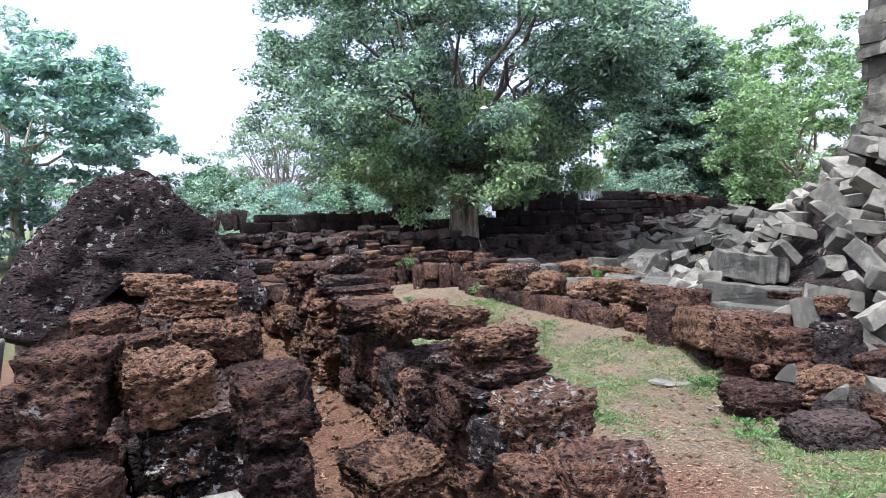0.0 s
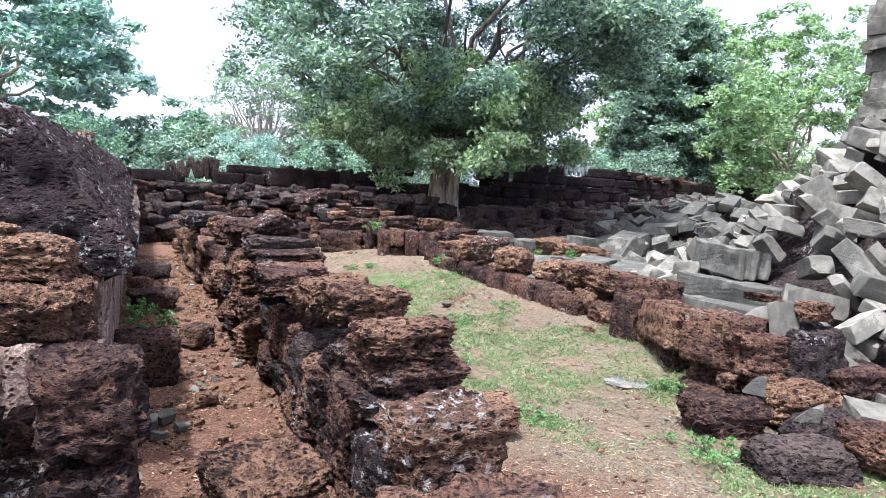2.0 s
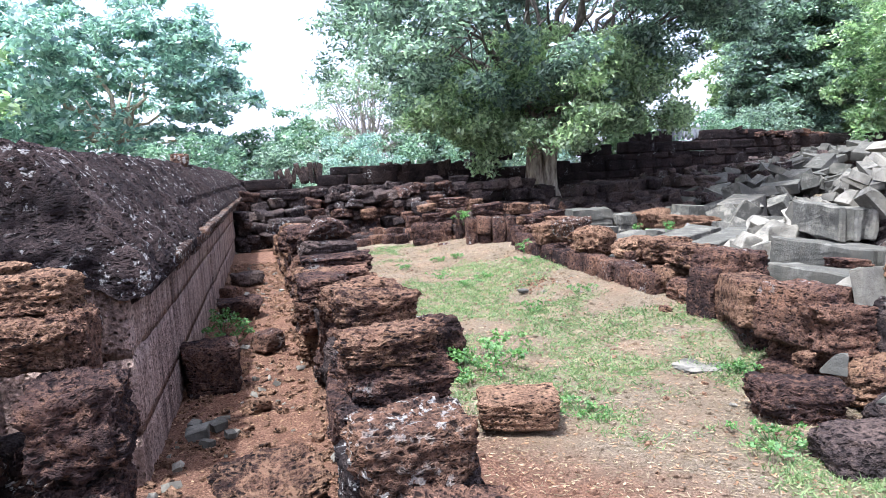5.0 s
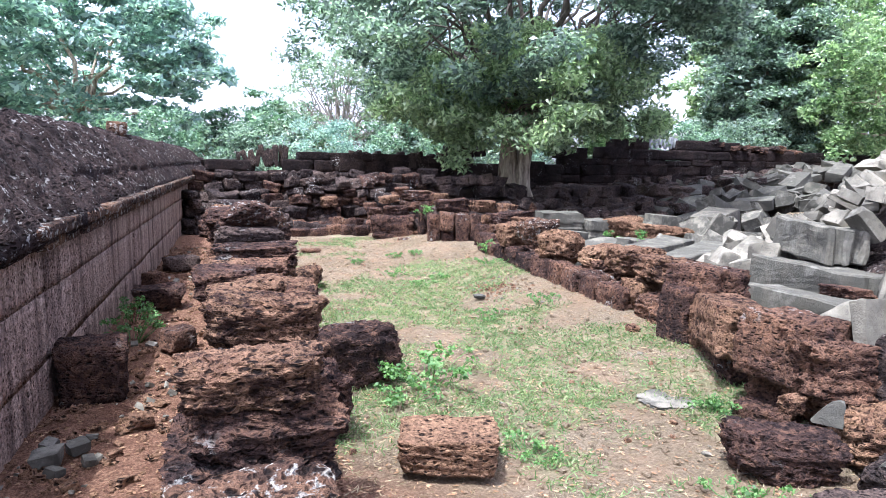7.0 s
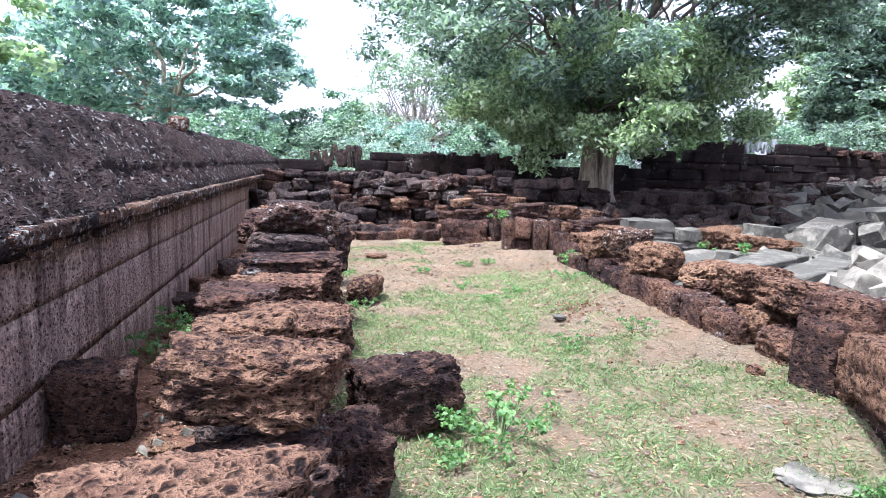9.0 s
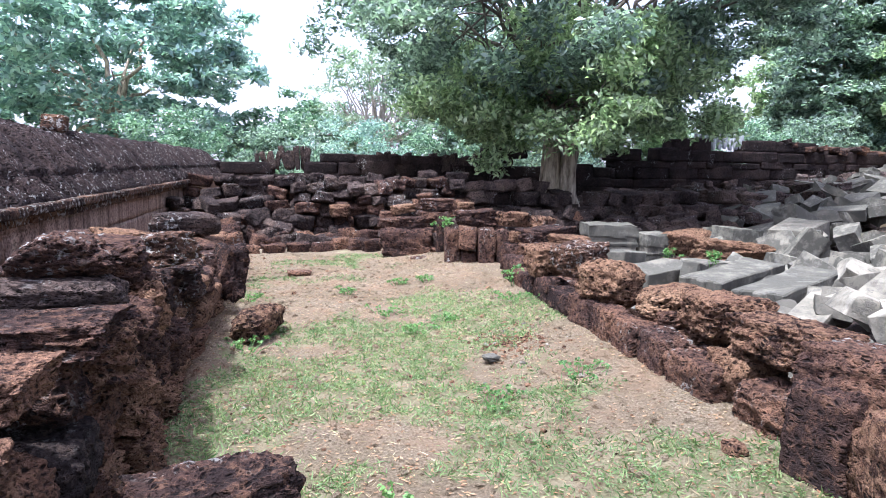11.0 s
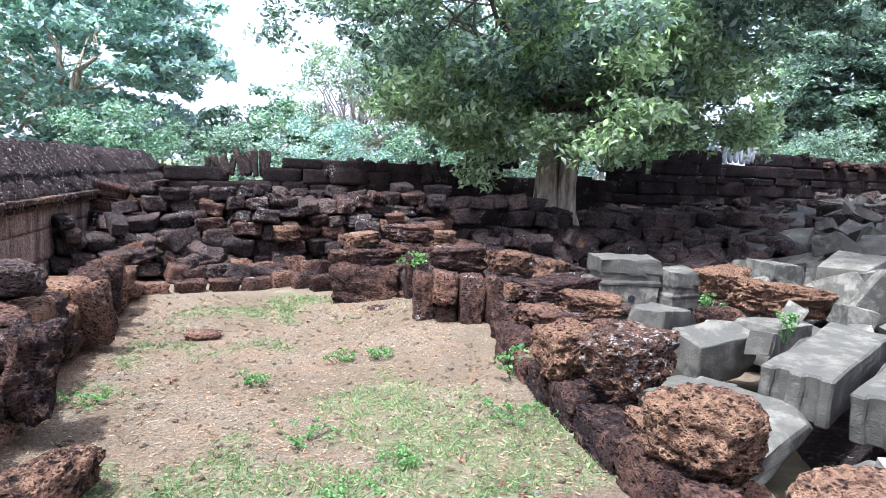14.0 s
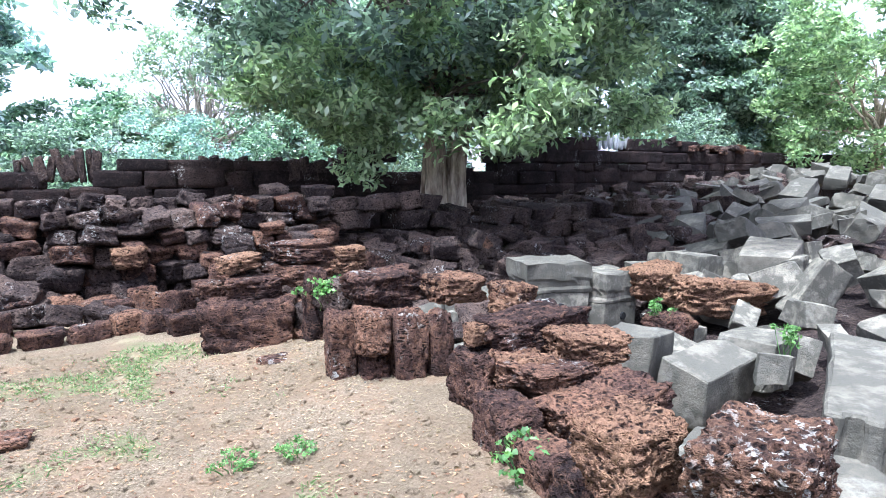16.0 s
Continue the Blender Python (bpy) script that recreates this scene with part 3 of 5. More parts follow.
stone(mid_wall, pick("mid"), 1.55, 3.24, 0.40, 0.16, 0.30, 0.26, 0, 4, 0)
stone(mid_wall, pick("mid"), 1.76, 3.58, 0.48, 0.46, 0.40, 0.26, 0, 0, 6)
stone(mid_wall, pick("rust"), 1.79, 3.80, 0.72, 0.48, 0.44, 0.21, -3, 4, -6)
stone(mid_wall, pick("rust"), 1.72, 4.14, 0.72, 0.36, 0.36, 0.20, -3, -6, 6)
stone(mid_wall, pick("rust"), 1.66, 4.45, 0.72, 0.24, 0.30, 0.12, 0, -4, 10)
stone(mid_wall, pick("rust"), 1.86, 4.62, 0.62, 0.46, 0.46, 0.22, 2, 0, -4)
stone(mid_wall, pick("mid"), 1.62, 4.95, 0.70, 0.36, 0.42, 0.18, 0, 0, 3)
stone(mid_wall, pick("rust"), 1.63, 5.28, 0.72, 0.26, 0.40, 0.14, 0, 0, 2)
stone(mid_wall, pick("mid"), 1.84, 5.26, 0.72, 0.28, 0.40, 0.14, 0, 2, -2)
stone(mid_wall, pick("mid"), 1.80, 5.72, 0.76, 0.58, 0.42, 0.15, 0, 0, 1)
stone(mid_wall, pick("dark"), 1.77, 6.10, 0.82, 0.50, 0.44, 0.16, 0, 3, 4)
stone(mid_wall, PEAK, 1.75, 6.14, 0.93, 0.46, 0.44, 0.22, 0, -4, 4)
stone(mid_wall, pick("mid"), 1.70, 6.75, 0.80, 0.60, 0.60, 0.26, 3, 0, 12)
stone(mid_wall, pick("lichen"), 1.86, 7.55, 0.78, 0.50, 0.50, 0.22, 0, -5, -8)
stone(mid_wall, pick("rust"), 1.62, 7.70, 0.82, 0.36, 0.44, 0.20, 0, 5, 30)
stone(mid_wall, pick("mid"), 2.12, 9.72, 0.10, 0.30, 0.46, 0.58, 0, 8, 15)
stone(mid_wall, pick("dark"), 1.63, 10.46, 0.69, 0.70, 0.36, 0.23, 0, 1, -3)
stone(mid_wall, pick("rust"), 1.64, 10.9, 0.60, 0.40, 0.44, 0.13, 0, 4, 20)
for y in (11.6, 12.1, 12.5, 13.0):
    stone(mid_wall, pick("mid", False), 1.86 + rng.uniform(-0.08, 0.12), y, 0.0, 0.34, 0.22, 0.62, rng.uniform(8, 20), rng.uniform(-6, 6), rng.uniform(-15, 15))

# ---- collapsed stones in front of the gallery's end ----
LOOSE = "loose laterite blocks"


def loose(kind, label, x, y, z, sx, sy, sz, rx=0, ry=0, rz=0, fine=True):
    return thing("laterite_block", pick(kind, fine), label, "stone block", x, y, z, sx, sy, sz, rx, ry, rz, LOOSE)


STACKED = "weathered rust-brown laterite block in a collapsed stack"
loose("rust", "pitted orange laterite block tilted on the collapsed stack", 0.19, 2.96, 0.68, 0.36, 0.40, 0.27, 4, -10, 8)
loose("lichen", "dark laterite block with grey-green lichen under an orange one", 0.22, 2.98, 0.50, 0.30, 0.36, 0.20, 0, 0, 5)
loose("mid", "brown laterite block standing at the passage's mouth", 0.61, 3.08, 0.53, 0.36, 0.40, 0.34, 0, -2, 4)
loose("mid", STACKED, 0.61, 3.06, 0.22, 0.32, 0.42, 0.30, 0, 0, -3)
loose("lichen", STACKED, 0.33, 3.02, 0.22, 0.32, 0.40, 0.28, 0, 0, 6)
loose("rust", "rounded laterite block on top of the stack", 0.39, 3.36, 0.83, 0.36, 0.36, 0.21, 2, 3, -5)
loose("mid", "small rounded laterite block between larger ones", 0.10, 3.34, 0.85, 0.21, 0.34, 0.17, 0, -3, 12)
loose("rust", "flat rust-coloured laterite slab crowning the stack", 0.33, 3.52, 1.02, 0.44, 0.34, 0.17, 0, 5, -4)
loose("mid", STACKED, -0.04, 3.52, 0.93, 0.30, 0.34, 0.16, 0, -8, 6)
loose("rust", "small flat laterite stone at the top of the stack", 0.18, 3.60, 1.13, 0.32, 0.26, 0.11, 0, 4, 3)
loose("mid", STACKED, 0.53, 3.44, 0.76, 0.18, 0.34, 0.30, 0, 0, 3)
loose("mid", STACKED, -0.14, 2.96, 0.68, 0.34, 0.42, 0.38, 0, 3, -8)
loose("mid", STACKED, -0.13, 2.78, 0.30, 0.34, 0.44, 0.38, 0, 0, 5)
loose("mid", STACKED, 0.05, 2.74, 0.10, 0.30, 0.44, 0.40, 0, 0, -4)
loose("dark", STACKED, -0.29, 3.02, 0.22, 0.40, 0.5, 0.42, 0, 0, 2)
for k in range(9):
    loose(("dark", "mid", "mid")[k % 3], STACKED, -0.35 + 0.25 * (k % 4), 3.42 + 0.05 * (k // 4), 0.28 * (k // 4) - 0.03, 0.27, 0.34, 0.30, 0, 0, rng.uniform(-8, 8), False)
for k in range(4):
    loose(("dark", "mid")[k % 2], STACKED, -0.28 + 0.27 * k, 3.04, -0.05, 0.28, 0.4, 0.29, 0, 0, rng.uniform(-6, 6), False)
thing("sandstone_slab", AGED[0], "weathered grey sandstone slab lying before the stack", "stone slab", 0.29, 2.62, 0.24, 0.28, 0.30, 0.20, 3, 4, 12)
thing("sandstone_slab", PLAIN[1], "pale beige stone slab standing beside the stack", "stone slab", -0.52, 3.12, 0.62, 0.22, 0.10, 0.42, 0, 8, -10)
# in the passage
loose("rust", "flat rust-red laterite slab on the passage floor", 1.22, 3.34, 0.02, 0.46, 0.50, 0.26, 6, -4, 14)
loose("squaredark", "square dark red laterite block on the passage floor", 0.81, 5.62, -0.04, 0.42, 0.40, 0.40, 0, 0, 12)
loose("mid", "small laterite block on the passage floor", 1.22, 6.55, 0.0, 0.24, 0.26, 0.18, 0, 0, 30, False)
loose("mid", "flat laterite slab on the passage floor", 0.93, 8.15, 0.0, 0.50, 0.40, 0.22, 0, 0, 5, False)
loose("mid", "small laterite lump on the passage floor", 0.80, 8.9, 0.0, 0.22, 0.26, 0.24, 0, 0, 40, False)
loose("dark", "laterite slab near the passage's end", 0.95, 10.4, 0.0, 0.45, 0.35, 0.2, 0, 0, 20, False)
loose("rust", "fist-sized laterite stone on the passage floor", 1.16, 5.0, 0.0, 0.14, 0.10, 0.08, 0, 0, 20, False)
for k, (x, y, w) in enumerate(((0.80, 4.62, 0.13), (0.90, 4.74, 0.10), (0.76, 4.80, 0.09), (0.98, 4.58, 0.07), (0.86, 4.48, 0.08), (0.94, 4.88, 0.06))):
    thing("stone_chip", AGED[k], "broken grey stone piece at the gallery wall's foot", "stone", x, y, -0.01, w * 0.95, w * 0.75, w * 0.5, 8, -6, 37 * k, group="grey stone pieces in the passage")
# in the court
thing("pale_stone", FLAT_WORN, "small pale stone lying on the soil", "stone", 4.12, 7.7, 0.02, 0.15, 0.11, 0.05, 4, 3, 30)
loose("square", "flat square laterite block with a pale top on the ground", 2.65, 4.14, 0.0, 0.50, 0.38, 0.19, 0, 0, -18)
loose("mid", "dark laterite block lying beside the ruined wall", 2.42, 5.50, -0.04, 0.66, 0.40, 0.40, 0, -3, 14)
loose("mid", "dark laterite block against the wall's foot", 2.08, 4.75, -0.02, 0.34, 0.50, 0.36, 0, 0, 5)
loose("round", "oblong rounded laterite block lying in the grass", 2.42, 8.80, -0.02, 0.27, 0.74, 0.26, 3, 0, -24)
loose("mid", "low laterite stone half sunk in the soil", 4.62, 12.75, -0.03, 0.40, 0.26, 0.14, 0, 0, 20, False)
loose("mid", "low laterite stone half sunk in the sand", 2.80, 12.0, -0.04, 0.34, 0.26, 0.09, 0, 0, 0, False)
loose("rust", "small tan stone at the wall's foot", 4.72, 5.75, 0.09, 0.10, 0.12, 0.10, 0, 0, 0, False)
thing("flat_stone", FLAT_WORN, "flat grey stone flush with the grass", "stone", 4.27, 4.60, -0.035, 0.46, 0.36, 0.065, 0, 0, 15)

# ---- low wall along the sandstone heap ----
east_wall = anchor("low_wall", "low laterite wall with tumbled rust-coloured top stones", "wall", kind="structure")
wall_run(east_wall, (5.08, 5.2), (5.36, 7.2), ((0, 0.50), (1.0, 0.52), (2.1, 0.46)), 0.46, 0.36, (0.26, 0.42), ("mid", "mid", "rust"), FINE, base=0.0, seed=5)
wall_run(east_wall, (5.36, 7.2), (5.60, 10.8), ((0, 0.40), (1.6, 0.36), (3.6, 0.40)), 0.44, 0.34, (0.30, 0.52), ("mid", "mid", "rust"), FINE, base=-0.02, seed=55)
wall_run(east_wall, (5.02, 6.3), (5.26, 10.5), ((0, 0.40), (4.2, 0.40)), 0.26, 0.30, (0.34, 0.6), ("squaredark",), FINE, base=0.04, seed=58, jitter=0.015, tilt=2, vary=0.05)
# top stones
stone(east_wall, pick("squaredark"), 4.74, 4.18, 0.20, 0.38, 0.60, 0.44, 0, 2, 12)
stone(east_wall, pick("mid"), 4.88, 4.26, -0.1, 0.40, 0.54, 0.34, 0, 0, 25)
stone(east_wall, pick("mid"), 4.94, 4.84, -0.12, 0.40, 0.76, 0.36, 0, 0, -25)
stone(east_wall, pick("square"), 4.85, 4.82, 0.19, 0.36, 0.80, 0.37, -3, 2, -25)
stone(east_wall, pick("squaredark"), 4.62, 4.20, -0.14, 0.26, 0.36, 0.24, 0, 0, 20)
stone(east_wall, pick("squaredark"), 5.14, 5.42, 0.34, 0.46, 0.54, 0.36, 0, 4, 10)
stone(east_wall, pick("squaredark"), 4.92, 5.42, 0.02, 0.24, 0.34, 0.56, 0, 0, 8)
stone(east_wall, pick("rust"), 5.28, 6.05, 0.43, 0.46, 0.72, 0.24, 0, 3, 6)
stone(east_wall, pick("rust"), 5.36, 6.75, 0.40, 0.46, 0.56, 0.28, 0, -3, -4)
stone(east_wall, rng.choice(FINE["round"]), 5.44, 7.36, 0.34, 0.66, 0.50, 0.28, 0, 3, 8)
stone(east_wall, rng.choice(FINE["round"]), 5.28, 8.12, 0.28, 0.54, 0.50, 0.40, 0, 8, 14)
stone(east_wall, pick("rust"), 5.34, 8.50, 0.24, 0.36, 0.4, 0.2, 0, 0, -10)
stone(east_wall, pick("lichen"), 5.38, 8.98, 0.41, 0.53, 0.46, 0.33, 0, -4, 22)
stone(east_wall, pick("rust"), 5.20, 9.42, 0.34, 0.36, 0.40, 0.34, 0, -4, 8)
stone(east_wall, pick("mid"), 5.76, 10.25, 0.10, 0.86, 0.52, 0.34, 0, -3, 12)
stone(east_wall, pick("mid"), 5.66, 10.55, 0.36, 0.62, 0.40, 0.14, 0, 3, 8)
stone(east_wall, pick("rust"), 6.02, 10.72, 0.40, 0.52, 0.44, 0.22, 0, 4, -8)
stone(east_wall, pick("mid"), 5.84, 11.05, 0.40, 0.78, 0.46, 0.28, 0, -4, 5)
stone(east_wall, pick("rust"), 5.46, 11.08, 0.50, 0.15, 0.15, 0.15, 0, 0, 0)
stone(east_wall, pick("mid"), 5.46, 10.98, 0.05, 0.36, 0.4, 0.46, 0, 4, 8)
stone(east_wall, pick("mid"), 5.80, 10.95, 0.0, 0.7, 0.5, 0.42, 0, 4, 0)
# engaged pilasters at the doorway
for x, y, w, z0, z1 in ((4.86, 12.00, 0.22, 0.0, 0.62), (5.06, 11.84, 0.23, 0.0, 0.31), (5.04, 11.82, 0.27, 0.30, 0.64), (5.27, 11.72, 0.26, 0.0, 0.64), (5.46, 11.64, 0.18, 0.0, 0.63), (4.99, 13.1, 0.20, 0.0, 0.76), (5.72, 11.5, 0.2, 0.0, 0.55)):
    stone(east_wall, rng.choice(PILASTER), x, y, z0, w, w * 1.3, z1 - z0, rng.uniform(-3, 3), rng.uniform(-3, 3), rng.uniform(-20, 20), "pilaster")
stone(east_wall, pick("mid"), 5.26, 12.15, 0.58, 0.60, 0.46, 0.26, 0, -2, 6)
stone(east_wall, pick("rust"), 5.66, 11.78, 0.62, 0.42, 0.42, 0.22, 0, 3, 10)
stone(east_wall, pick("rust"), 6.00, 11.5, 0.52, 0.30, 0.34, 0.28, 0, 3, 10)
stone(east_wall, pick("squaredark"), 4.50, 13.50, -0.10, 0.86, 0.56, 0.58, 0, 0, -14)
stone(east_wall, pick("mid"), 4.56, 13.55, 0.43, 0.52, 0.46, 0.22, 0, 0, -8)
stone(east_wall, pick("mid"), 4.20, 13.75, 0.43, 0.26, 0.40, 0.16, 0, 0, 5)
stone(east_wall, pick("rust"), 4.46, 13.66, 0.65, 0.40, 0.36, 0.15, 0, -8, 10)
stone(east_wall, pick("mid"), 5.02, 13.70, 0.50, 0.66, 0.50, 0.22, 0, 0, 5)
stone(east_wall, pick("mid"), 5.02, 13.72, 0.70, 0.56, 0.46, 0.22, 0, 2, -6)
stone(east_wall, pick("rust"), 5.42, 13.45, 0.62, 0.30, 0.34, 0.14, 0, 0, 5)
stone(east_wall, pick("rust"), 5.44, 13.45, 0.74, 0.28, 0.34, 0.14, 0, 0, -5)
wall_run(east_wall, (4.7, 13.85), (5.5, 12.5), ((0, 0.5), (1.5, 0.55)), 0.4, 0.28, (0.3, 0.5), ("mid", "dark"), ROUGH, base=-0.05, seed=57)
# fallen corner stones near the start
loose("mid", "dark laterite block at the foot of the fallen corner", 4.22, 3.68, -0.06, 0.56, 0.36, 0.26, 0, 0, -22)
loose("mid", "large pitted laterite boulder on the fallen corner", 5.00, 3.96, 0.10, 0.94, 0.50, 0.42, 0, 5, -10)
loose("round", "rounded laterite block on the fallen corner", 4.84, 3.60, -0.06, 0.62, 0.40, 0.34, 0, 0, -12)
loose("dark", "dark laterite block at the heap's edge", 4.10, 3.02, -0.06, 0.58, 0.38, 0.23, 0, 0, -16)
loose("mid", "laterite block half buried at the heap's edge", 4.62, 2.92, -0.05, 0.44, 0.36, 0.28, 0, 3, -6)
loose("mid", "laterite block on the fallen corner", 5.40, 3.62, 0.0, 0.54, 0.46, 0.36, 0, 0, -10)
loose("dark", "laterite block buried in the fallen corner", 4.70, 3.30, -0.08, 0.6, 0.36, 0.24, 0, 0, 10)
loose("mid", "flat laterite stone on top of the corner", 5.06, 4.12, 0.70, 0.30, 0.24, 0.07, 0, 6, 10)
loose("rust", "small laterite stone on top of the corner", 5.18, 3.80, 0.62, 0.24, 0.22, 0.15, 0, 4, 0)
loose("dark", "laterite block under the corner stones", 5.15, 3.85, 0.02, 0.5, 0.5, 0.6, 0, 0, 0)
loose("rust", "small tan stone wedged between blocks", 4.47, 3.88, 0.17, 0.13, 0.12, 0.11, 0, 0, 0)
thing("sandstone_block", SHARD, "small grey sandstone piece wedged between laterite blocks", "stone block", 4.52, 3.74, 0.15, 0.20, 0.16, 0.13, 0, 12, 60, "fallen sandstone blocks")
thing("sandstone_block", SHARD, "small grey sandstone piece among laterite blocks", "stone block", 4.56, 3.34, 0.10, 0.22, 0.16, 0.14, 0, -8, 40, "fallen sandstone blocks")
thing("sandstone_slab", PLAIN[3], "pale sandstone slab leaning on the fallen corner", "stone slab", 5.00, 3.88, 0.44, 0.26, 0.08, 0.29, -16, 8, 5)

# ---- ruined end wall and terrace ----
end_wall = anchor("stacked_wall", "dark ruined wall of dry-stacked laterite slabs", "wall", kind="structure")
wall_run(end_wall, (2.9, 16.3), (4.7, 16.6), ((0, 1.0), (0.7, 1.05), (1.8, 1.02)), 0.7, 0.22, (0.24, 0.48), ("dark", "dark", "dark", "mid"), ROUGH, base=-0.1, seed=6, jitter=0.2, tilt=12, skip=0.06)
wall_run(end_wall, (0.6, 15.4), (2.9, 16.5), ((0, 0.8), (0.8, 0.6), (1.6, 0.3), (2.4, 0.35)), 0.6, 0.20, (0.2, 0.42), ("dark",), ROUGH, base=-0.1, seed=61, jitter=0.22, tilt=16, skip=0.15)
wall_run(end_wall, (0.8, 17.2), (6.2, 17.6), ((0, 1.25), (1.4, 1.2), (3.0, 1.0), (3.9, 1.15), (5.4, 1.2)), 0.6, 0.26, (0.26, 0.55), ("dark", "dark", "dark", "dark", "mid"), ROUGH, base=-0.1, seed=62, jitter=0.2, tilt=12, skip=0.03, ragged=0.45)
wall_run(end_wall, (0.9, 16.7), (3.0, 16.9), ((0, 0.7), (2.1, 0.6)), 0.5, 0.26, (0.28, 0.5), ("dark", "dark", "dark", "mid"), ROUGH, base=-0.1, seed=64, jitter=0.14, tilt=12, skip=0.0)
wall_run(end_wall, (4.5, 16.2), (6.0, 16.2), ((0, 0.5), (0.8, 0.85), (1.5, 0.7)), 0.5, 0.20, (0.22, 0.42), ("dark", "mid"), ROUGH, base=-0.1, seed=63, jitter=0.13, tilt=11)
for k, (x, y) in enumerate(((2.0, 14.15), (2.42, 14.3), (2.82, 14.42), (3.2, 14.55), (3.55, 14.68), (3.82, 14.6), (4.05, 14.4))):
    stone(end_wall, pick("mid", False), x, y, -0.08, 0.40 - 0.03 * (k > 3), 0.24, 0.22 + 0.05 * (k > 3), 0, 0, 20 + rng.uniform(-6, 6), "kerb_stone")
for k in range(26):
    x, y = rng.uniform(2.0, 4.6), rng.uniform(15.0, 15.9)
    stone(end_wall, pick(rng.choice(("mid", "dark")), False), x, y, -0.1, rng.uniform(0.2, 0.45), rng.uniform(0.2, 0.35), rng.uniform(0.15, 0.32), rng.uniform(-15, 15), rng.uniform(-15, 15), rng.uniform(0, 180))
for k in range(44):
    x = rng.uniform(0.9, 9.0)
    y = 15.6 + 0.17 * x + rng.uniform(-0.3, 0.5)
    stone(end_wall, pick(rng.choice(("mid", "dark", "dark")), False), x, y, rng.uniform(-0.15, 0.25), rng.uniform(0.22, 0.5), rng.uniform(0.22, 0.4), rng.uniform(0.16, 0.34), rng.uniform(-35, 35), rng.uniform(-35, 35), rng.uniform(0, 180))
stone(end_wall, pick("rust"), 4.85, 16.9, 0.86, 0.46, 0.4, 0.2, 0, -6, 10)
stone(end_wall, pick("rust"), 4.70, 16.8, 0.72, 0.46, 0.4, 0.18, 0, 4, 10)
stone(end_wall, pick("rust"), 3.62, 15.95, 0.42, 0.42, 0.36, 0.26, 0, -4, 4)
wall_run(end_wall, (5.7, 18.0), (19, 19.9), ((0, 1.22), (2.0, 1.12), (3.4, 0.95), (3.6, 0.82), (6, 0.76), (10, 0.7), (13.5, 0.9)), 0.7, 0.26, (0.28, 0.6), ("dark",), ROUGH, base=-0.3, seed=8, jitter=0.15, tilt=9, ragged=0.35, skip=0.1)
far_wall = anchor("enclosure_wall", "high blackened laterite enclosure wall with a broken top, tree shade in its colour", "wall", kind="structure")
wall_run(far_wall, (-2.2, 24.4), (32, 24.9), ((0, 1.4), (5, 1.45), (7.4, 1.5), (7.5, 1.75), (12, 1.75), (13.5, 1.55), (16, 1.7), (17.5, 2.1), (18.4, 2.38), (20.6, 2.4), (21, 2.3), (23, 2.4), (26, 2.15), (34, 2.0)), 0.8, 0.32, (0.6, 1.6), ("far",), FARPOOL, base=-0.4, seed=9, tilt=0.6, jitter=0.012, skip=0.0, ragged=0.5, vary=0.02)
for k in range(11):
    stone(far_wall, pick("dark", False), 1.75 + 0.15 * k + rng.uniform(-0.05, 0.05), 24.3 + rng.uniform(-0.1, 0.1), 1.2, rng.uniform(0.13, 0.26), 0.3, rng.uniform(0.45, 0.8), rng.uniform(-4, 4), rng.uniform(-22, 12), 0)
for k in range(26):
    stone(far_wall, pick("dark", False), 5.5 + 0.13 * k + rng.uniform(-0.05, 0.05), 24.3, 1.2, rng.uniform(0.14, 0.24), 0.3, rng.uniform(0.5, 0.68), 0, rng.uniform(-4, 4), 0)
for k in range(16):
    stone(far_wall, pick(rng.choice(("dark", "mid")), False), 20.6 + 0.3 * k, 24.6 + rng.uniform(-0.2, 0.2), 2.25 + rng.uniform(-0.1, 0.1) - 0.02 * k, 0.4, 0.6, 0.22, rng.uniform(-12, 12), rng.uniform(-14, 14), rng.uniform(-20, 20))
balustrade = anchor("balustrade", "row of weathered whitish stone posts on the wall top", "balustrade")
for k in range(9):
    ob = new("post", rng.choice(PILASTER_PALE))
    place(ob, 17.0 + 0.235 * k, 24.7, 2.15 + 0.02 * (k % 3), 0.16, 0.16, rng.uniform(0.50, 0.64), 0, rng.uniform(-3, 3), 0)
    ob.parent = balustrade


# ---- fallen sandstone ----
def heap_foot(y):
    return float(np.interp(y, [2, 4.5, 6, 8, 10, 20], [5.0, 5.25, 5.75, 6.0, 6.2, 6.4]))


def heap_height(x, y):
    g = float(np.interp(y, [2, 4, 6.0, 7.4, 9, 10.5, 12.5, 20], [0.8, 1.0, 0.97, 0.62, 0.36, 0.2, 0.13, 0.12]))
    low = -0.5 * min(1.0, max(0.0, (y - 6) / 3))
    return low + min(5.5, max(0.0, 0.74 * (x - heap_foot(y)))) * g


def joined(name, pieces, label, category):
    """Many pieces (mesh, pose) as one object that nobody could count."""
    co, fa, mats, n = [], [], [], 0
    store = {}
    for me, m in pieces:
        if me.name not in store:
            v = np.empty(len(me.vertices) * 3)
            me.vertices.foreach_get("co", v)
            store[me.name] = (v.reshape(-1, 3), [tuple(q.vertices) for q in me.polygons])
        v, f = store[me.name]
        a = np.array(m)
        co.append(v @ a[:3, :3].T + a[:3, 3])
        fa += [tuple(i + n for i in q) for q in f]
        n += len(v)
    me = mesh_of(name, np.concatenate(co), fa, pieces[0][0].materials[0])
    me.set_sharp_from_angle(angle=radians(24))
    ob = new(name, me)
    return tagged(ob, label, category, "", "stuff")


